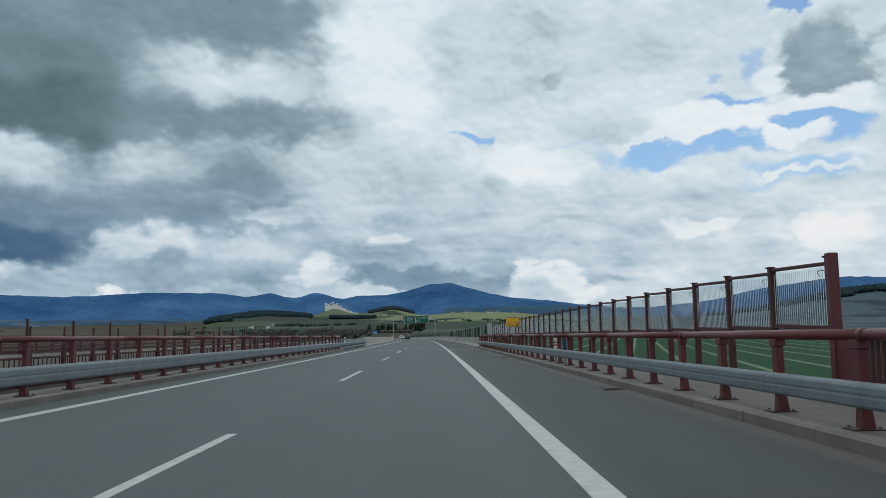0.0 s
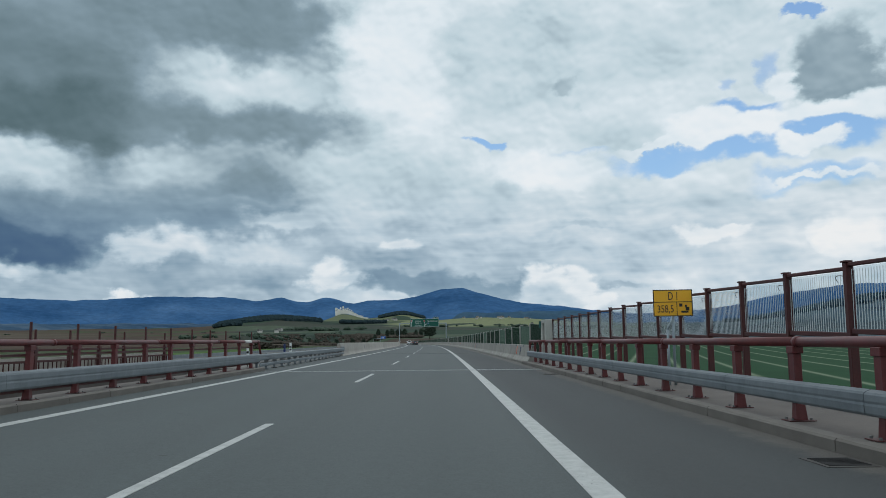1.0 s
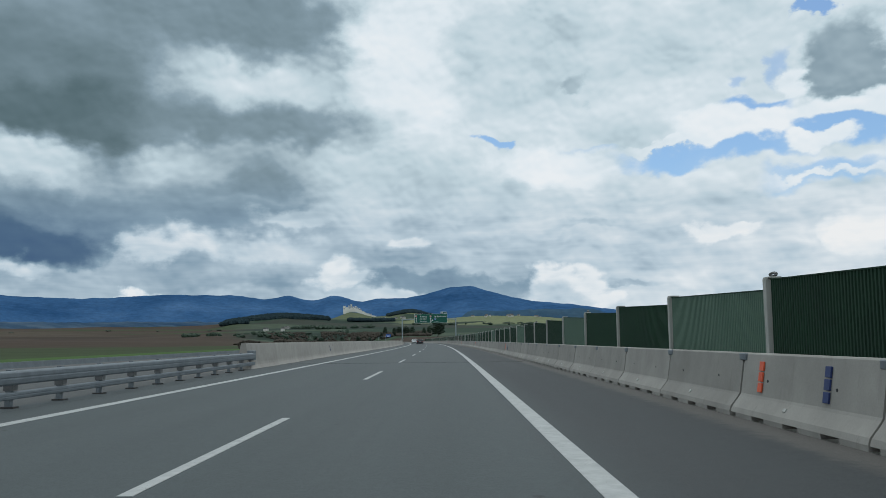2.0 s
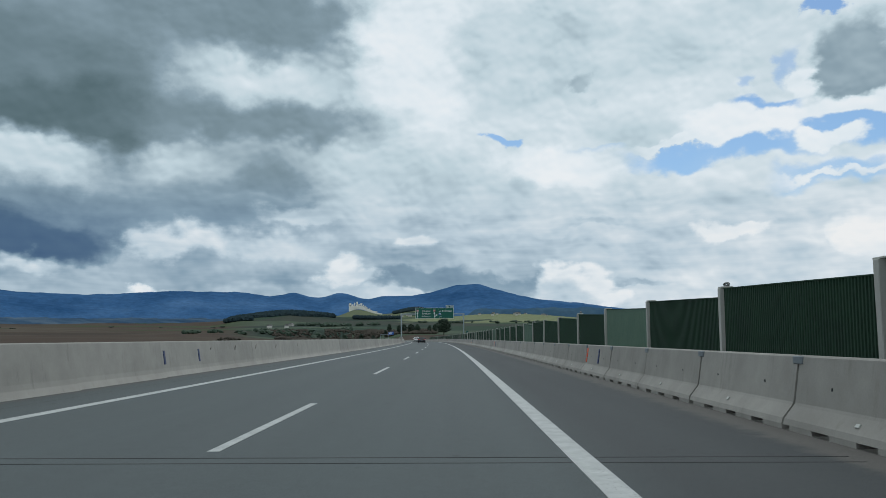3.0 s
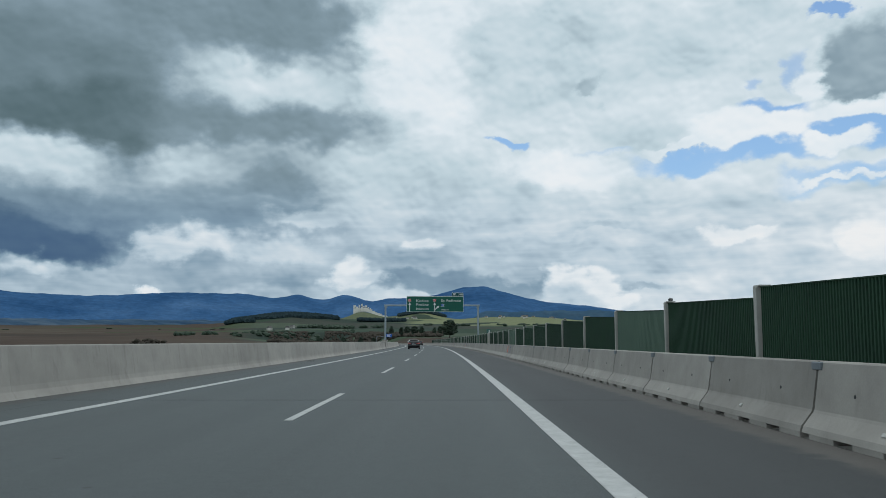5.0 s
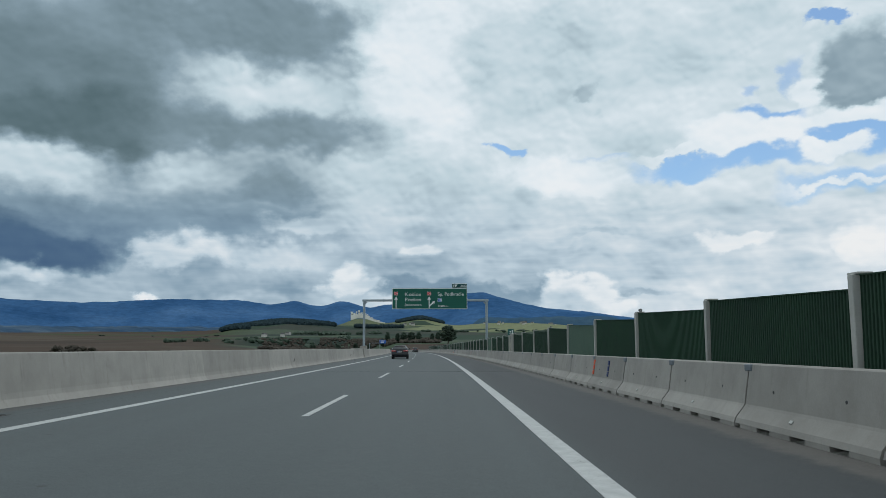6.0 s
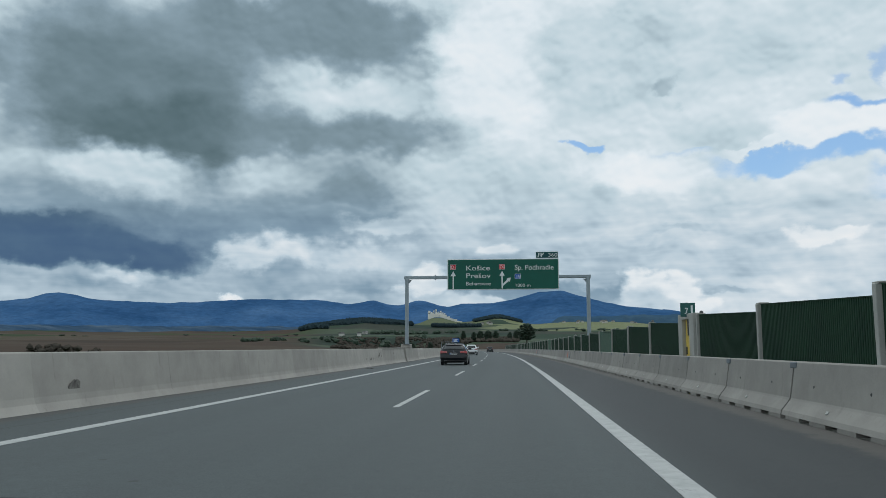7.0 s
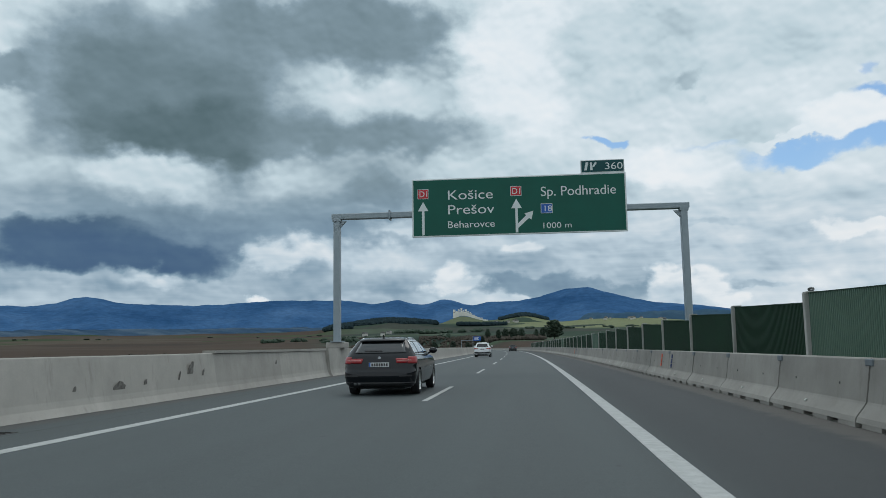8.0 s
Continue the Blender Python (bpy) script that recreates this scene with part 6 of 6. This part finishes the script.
car(suv_shape, DARK_PAINT, RM(474.0, 1.98, 0.0), "dark grey hatchback driving far ahead", (0.88, 3.60), 1.64, 0.36, 1.16, 1.52,
    [(0.55, 1.05, 0.72, 1.02), (1.10, 1.95, 1.07, 1.85), (2.0, 3.05, 1.9, 2.5)], (0.66, 0.56, 1.17, 1.53), (0.46, 1.10, 0.90, 1.06), 0.90,
    [(0.30, 0.50, 1.25)])


# ---- far land: castle, woods, trees, villages ----
def place_at(az_, r):
    x, y = FAR.x + r * math.sin(radians(az_)), FAR.y + r * math.cos(radians(az_))
    return Vector((x, y, land(x, y)))


ICO_V, ICO_F = [], []
ico = bmesh.new()
bmesh.ops.create_icosphere(ico, subdivisions=1, radius=1.0)
ico.verts.ensure_lookup_table()
ICO_V = [v.co.copy() for v in ico.verts]
ICO_F = [tuple(v.index for v in f.verts) for f in ico.faces]
ico.free()


def clumps(spots, name, material):
    """Many uneven crowns joined in one mesh; spots: place, width, height."""
    verts, faces = [], []
    for p, w, h in spots:
        base = len(verts)
        turn = random.random() * 6.28
        for v in ICO_V:
            k = 1 + random.uniform(-0.28, 0.28)
            x, y = v.x * math.cos(turn) - v.y * math.sin(turn), v.x * math.sin(turn) + v.y * math.cos(turn)
            verts.append((p.x + x * w * k, p.y + y * w * k, p.z + h * 0.45 + v.z * h * 0.55 * k))
        faces += [tuple(i + base for i in f) for f in ICO_F]
    data = bpy.data.meshes.new(name)
    data.from_pydata(verts, [], faces)
    data.materials.append(material)
    return data


def wood(label, az0, az1, r0, r1, count, width, height, material, keep=None):
    spots = []
    while len(spots) < count:
        a, r = random.uniform(az0, az1), random.uniform(r0, r1)
        if keep and not keep(a, r):
            count -= 0.2
            continue
        p = place_at(a, r)
        spots.append((p, width * random.uniform(0.6, 1.3), height * random.uniform(0.6, 1.3)))
    return tagged(new("woodland", clumps(spots, "woodland", material)), label, "woodland", kind="stuff")


def castle():
    """Ruined castle on its hill: upper palace, keep, stepped curtain walls with towers and a long lower ward."""
    c = place_at(-7.3, 4000)
    face = Matrix.Translation(c) @ Matrix.Rotation(radians(7.3), 4, "Z")
    t = thing("castle", "ruined pale limestone castle crowning a grassy hill", "castle", m=face)

    def gz(x, y):
        p = face @ Vector((x, y, 0))
        return land(p.x, p.y) - c.z

    def wall_run(name, x0, x1, y, h, merlon=3.0):
        bm = bmesh.new()
        n = max(2, int((x1 - x0) / 7))
        for i in range(n):
            a, b = x0 + (x1 - x0) * i / n, x0 + (x1 - x0) * (i + 1) / n
            hh = h * 0.62 * (0.78 + 0.35 * random.random())
            box(bm, a, b + 0.01 * i, y - 2 - 0.01 * i, y + 2, gz((a + b) / 2, y) - 6, gz((a + b) / 2, y) + hh)
        part(name, bm, CASTLE_STONE, t)

    def tower(x, y, w, h, round_one=False):
        z, h = gz(x, y), h * 0.64
        if round_one:
            bm = rod(bmesh.new(), (x, y, z - 5), (x, y, z + h), w / 2, w / 2 * 0.93, 14)
        else:
            bm = one_box(x - w / 2, x + w / 2, y - w / 2, y + w / 2, z - 5, z + h)
        k = part("tower", bm, CASTLE_STONE, t, "pale stone tower")
        for q in range(2):
            part("window", one_box(x - w * 0.3 + q * w * 0.4, x - w * 0.12 + q * w * 0.4, y - w / 2 - 0.15, y - w / 2 + 0.4, z + h * 0.55, z + h * 0.72), BLACK, k)

    wall_run("palace_wall", -56, -32, 0, 30), wall_run("palace_wall", -22, -4, 4, 26), wall_run("palace_wall", -48, 8, 18, 22)
    for x, y, w, top, rd in ((-52, 2, 12, 25, False), (-40, 8, 9, 19, False), (-29, 4, 6, 27, False), (-17, 10, 9, 33, True), (-6, 6, 8, 21, False), (5, 4, 9, 25, False), (16, 2, 6, 17, False)):
        tower(x, y, w, (top - gz(x, y)) / 0.64, rd)
    wall_run("curtain_wall", 6, 36, -2, 20), wall_run("curtain_wall", 36, 82, -8, 12), wall_run("lower_ward_wall", 84, 110, -40, 5)
    for x, y, w, h in ((26, 0, 6, 30), (46, -6, 6, 20), (82, -8, 7, 14)):
        tower(x, y, w, h)
    return t


castle()
wood("dark conifer wood over a long low hill", -17.0, -9.2, 2950, 3500, 5200, 7.5, 14, HILL_WOOD, lambda a, r: abs((a + 12.8) / 3.6) ** 2 + abs((r - 3250) / 240) ** 2 < 1.0 + 0.3 * noise.noise(Vector((a, r * 0.01, 0))))
wood("small dark wood beside the road valley", -17.0, -15.0, 2750, 2960, 500, 7.5, 13, HILL_WOOD, lambda a, r: abs((a + 15.9) / 1.0) ** 2 + abs((r - 2860) / 90) ** 2 < 1.0)
wood("dark belt of trees below the castle hill", -7.8, -4.4, 3350, 3420, 800, 6, 12, HILL_WOOD)
wood("wooded dome right of the castle", -5.2, -1.3, 3880, 4180, 1800, 7, 11, HILL_WOOD, lambda a, r: abs((a + 3.2) / 1.7) ** 2 < 1)
wood("dark forest over the hills beyond the fields", 19, 44, 2750, 3350, 4200, 9, 13, HILL_WOOD, lambda a, r: abs((a - 31) / 12) ** 2 + abs((r - 3150) / 330) ** 2 < 0.8 + 0.5 * noise.noise(Vector((a * 0.4, r * 0.006, 0))))
wood("patchy hedges and copses on the meadow slope", -12.5, -6.0, 2150, 2420, 260, 7, 8, LEAF, lambda a, r: noise.noise(Vector((a * 1.1, r * 0.004, 3))) > 0.05)
wood("patchy hedges along far fields", -3, 12, 2600, 2750, 260, 7, 7, LEAF, lambda a, r: noise.noise(Vector((a * 0.8, r * 0.01, 8))) > 0.1)
wood("brown leafless scrub along the valley", -14, -1.8, 900, 1500, 3000, 2.6, 3.4, SCRUB, lambda a, r: noise.noise(Vector((a * 0.45, r * 0.003, 6))) > -0.12)
wood("dark shrubs along the valley road", -20, -8, 1300, 1500, 120, 5, 6, LEAF, lambda a, r: noise.noise(Vector((a * 0.9, r * 0.006, 1))) > 0.1)
wood("distant dark hedges between fields", -46, -17, 2300, 2800, 60, 8, 4, LEAF, lambda a, r: noise.noise(Vector((a * 0.5, r * 0.012, 2))) > 0.25)


def tree(az_, r, height, width, label, material=None, round_top=True):
    p = place_at(az_, r)
    t = thing("tree", label, "tree", "trees beyond the road", m=Matrix.Translation(p))
    trunk = bmesh.new()
    rod(trunk, (0, 0, -0.5), (0.05 * width, 0, height * 0.35), height * 0.035, height * 0.022, 8)
    for i in range(7):
        a = i * 2.4
        rod(trunk, (0.05 * width, 0, height * (0.2 + 0.03 * i)), (width * 0.35 * math.cos(a), width * 0.35 * math.sin(a), height * (0.5 + 0.05 * i)), height * 0.013, height * 0.005, 5)
    part("trunk", trunk, BARK, t)
    spots = []
    for i in range(260):
        a, q, u = random.uniform(0, 6.28), math.sqrt(random.random()), random.random()
        wide = width / 2 * (math.sin(math.pi * (0.12 + 0.80 * u)) ** 0.7) * (0.85 + 0.3 * noise.noise(Vector((a, u * 3, r))))
        spots.append((Vector((q * wide * math.cos(a), q * wide * math.sin(a), height * (0.16 + 0.76 * u))), width * 0.075 * random.uniform(0.5, 1.3), height * 0.085 * random.uniform(0.6, 1.3)))
    part("crown", clumps(spots, "crown", material or LEAF), None, t, "uneven dark green crown")
    return t


tree(-1.25, 800, 17.5, 20, "broad dark round-crowned tree behind the noise wall")
for a, h, w in ((-5.6, 7, 5), (-5.3, 9, 6), (-4.6, 8, 6), (-4.2, 9, 8), (-3.7, 9, 9), (-3.2, 9, 8), (-2.3, 8, 5), (-1.9, 9, 6), (-7.4, 7, 6), (-6.5, 6, 6), (-8.6, 7, 7), (-10.2, 6, 8)):
    tree(a, 960 + 40 * math.sin(a * 7), h * 1.35, w * 1.15, "small dark tree in a row across the valley")
for at_s, at_o, h, w in ((346, -60, 3.6, 8.0), (366, -64, 3.0, 3.2), (372, -60, 2.2, 6.0), (384, -52, 2.2, 6.0), (392, -66, 2.0, 7.0), (420, -62, 2.0, 6.0)):
    p = RP(at_s, at_o)
    p.z = land(p.x, p.y)
    spots = [(p + Vector((random.gauss(0, w * 0.22), random.gauss(0, w * 0.22), h * random.uniform(0.0, 0.6))), w * 0.10 * random.uniform(0.5, 1.2), h * 0.22 * random.uniform(0.6, 1.3)) for _ in range(90)]
    tagged(new("bush", clumps(spots, "bush", SCRUB)), "low brown-green roadside bush", "bush", "bushes beside the far carriageway")


def village(label, az0, az1, r0, r1, count):
    for _ in range(count):
        a, r = random.uniform(az0, az1), random.uniform(r0, r1)
        p = place_at(a, r)
        w, d, h = random.uniform(8, 16), random.uniform(8, 12), random.uniform(4, 7)
        t = thing("house", label, "house", "far village houses", m=Matrix.Translation(p) @ Matrix.Rotation(random.uniform(-0.6, 0.6), 4, "Z"))
        part("wall", one_box(-w / 2, w / 2, -d / 2, d / 2, -2, h), HOUSE_WALL, t)
        part("roof", plate([(-w / 2 - 0.4, h), (w / 2 + 0.4, h), (w / 2 * 0.6, h + d * 0.35), (-w / 2 * 0.6, h + d * 0.35)], d + 0.8, m=Matrix.Translation((0, -d / 2 - 0.4, 0))), HOUSE_ROOF, t)


village("pale far house with a grey roof", 1.0, 6.5, 3500, 3750, 16)
village("pale farm building on the valley slope", -14.5, -12, 1900, 2300, 3)
village("pale building below the castle", -5.2, -3.6, 3600, 3700, 5)


def far_sign():
    t = thing("far_sign", "blue motorway sign on a steel portal far ahead", "sign", m=RM(640, -2.0))
    part("panel", one_box(-7.0, -3.6, -0.1, 0.0, 4.4, 6.3, bevel=0.02), SIGN_BLUE, t)
    for i, (w, z) in enumerate(((2.2, 5.7), (1.6, 5.2), (2.0, 4.75))):
        part("word_bar", one_box(-6.5, -6.5 + w, -0.115, -0.1, z, z + 0.22), SIGN_WHITE, t)
    part("post", one_box(-7.3, -7.1, 0.0, 0.2, -0.5, 6.4), POLE_STEEL, t)
    part("post", one_box(-12.6, -12.4, 0.0, 0.2, -0.5, 4.6), POLE_STEEL, t)
    part("cross_beam", one_box(-12.6, -3.6, 0.0, 0.2, 4.5, 4.7), POLE_STEEL, t)


far_sign()
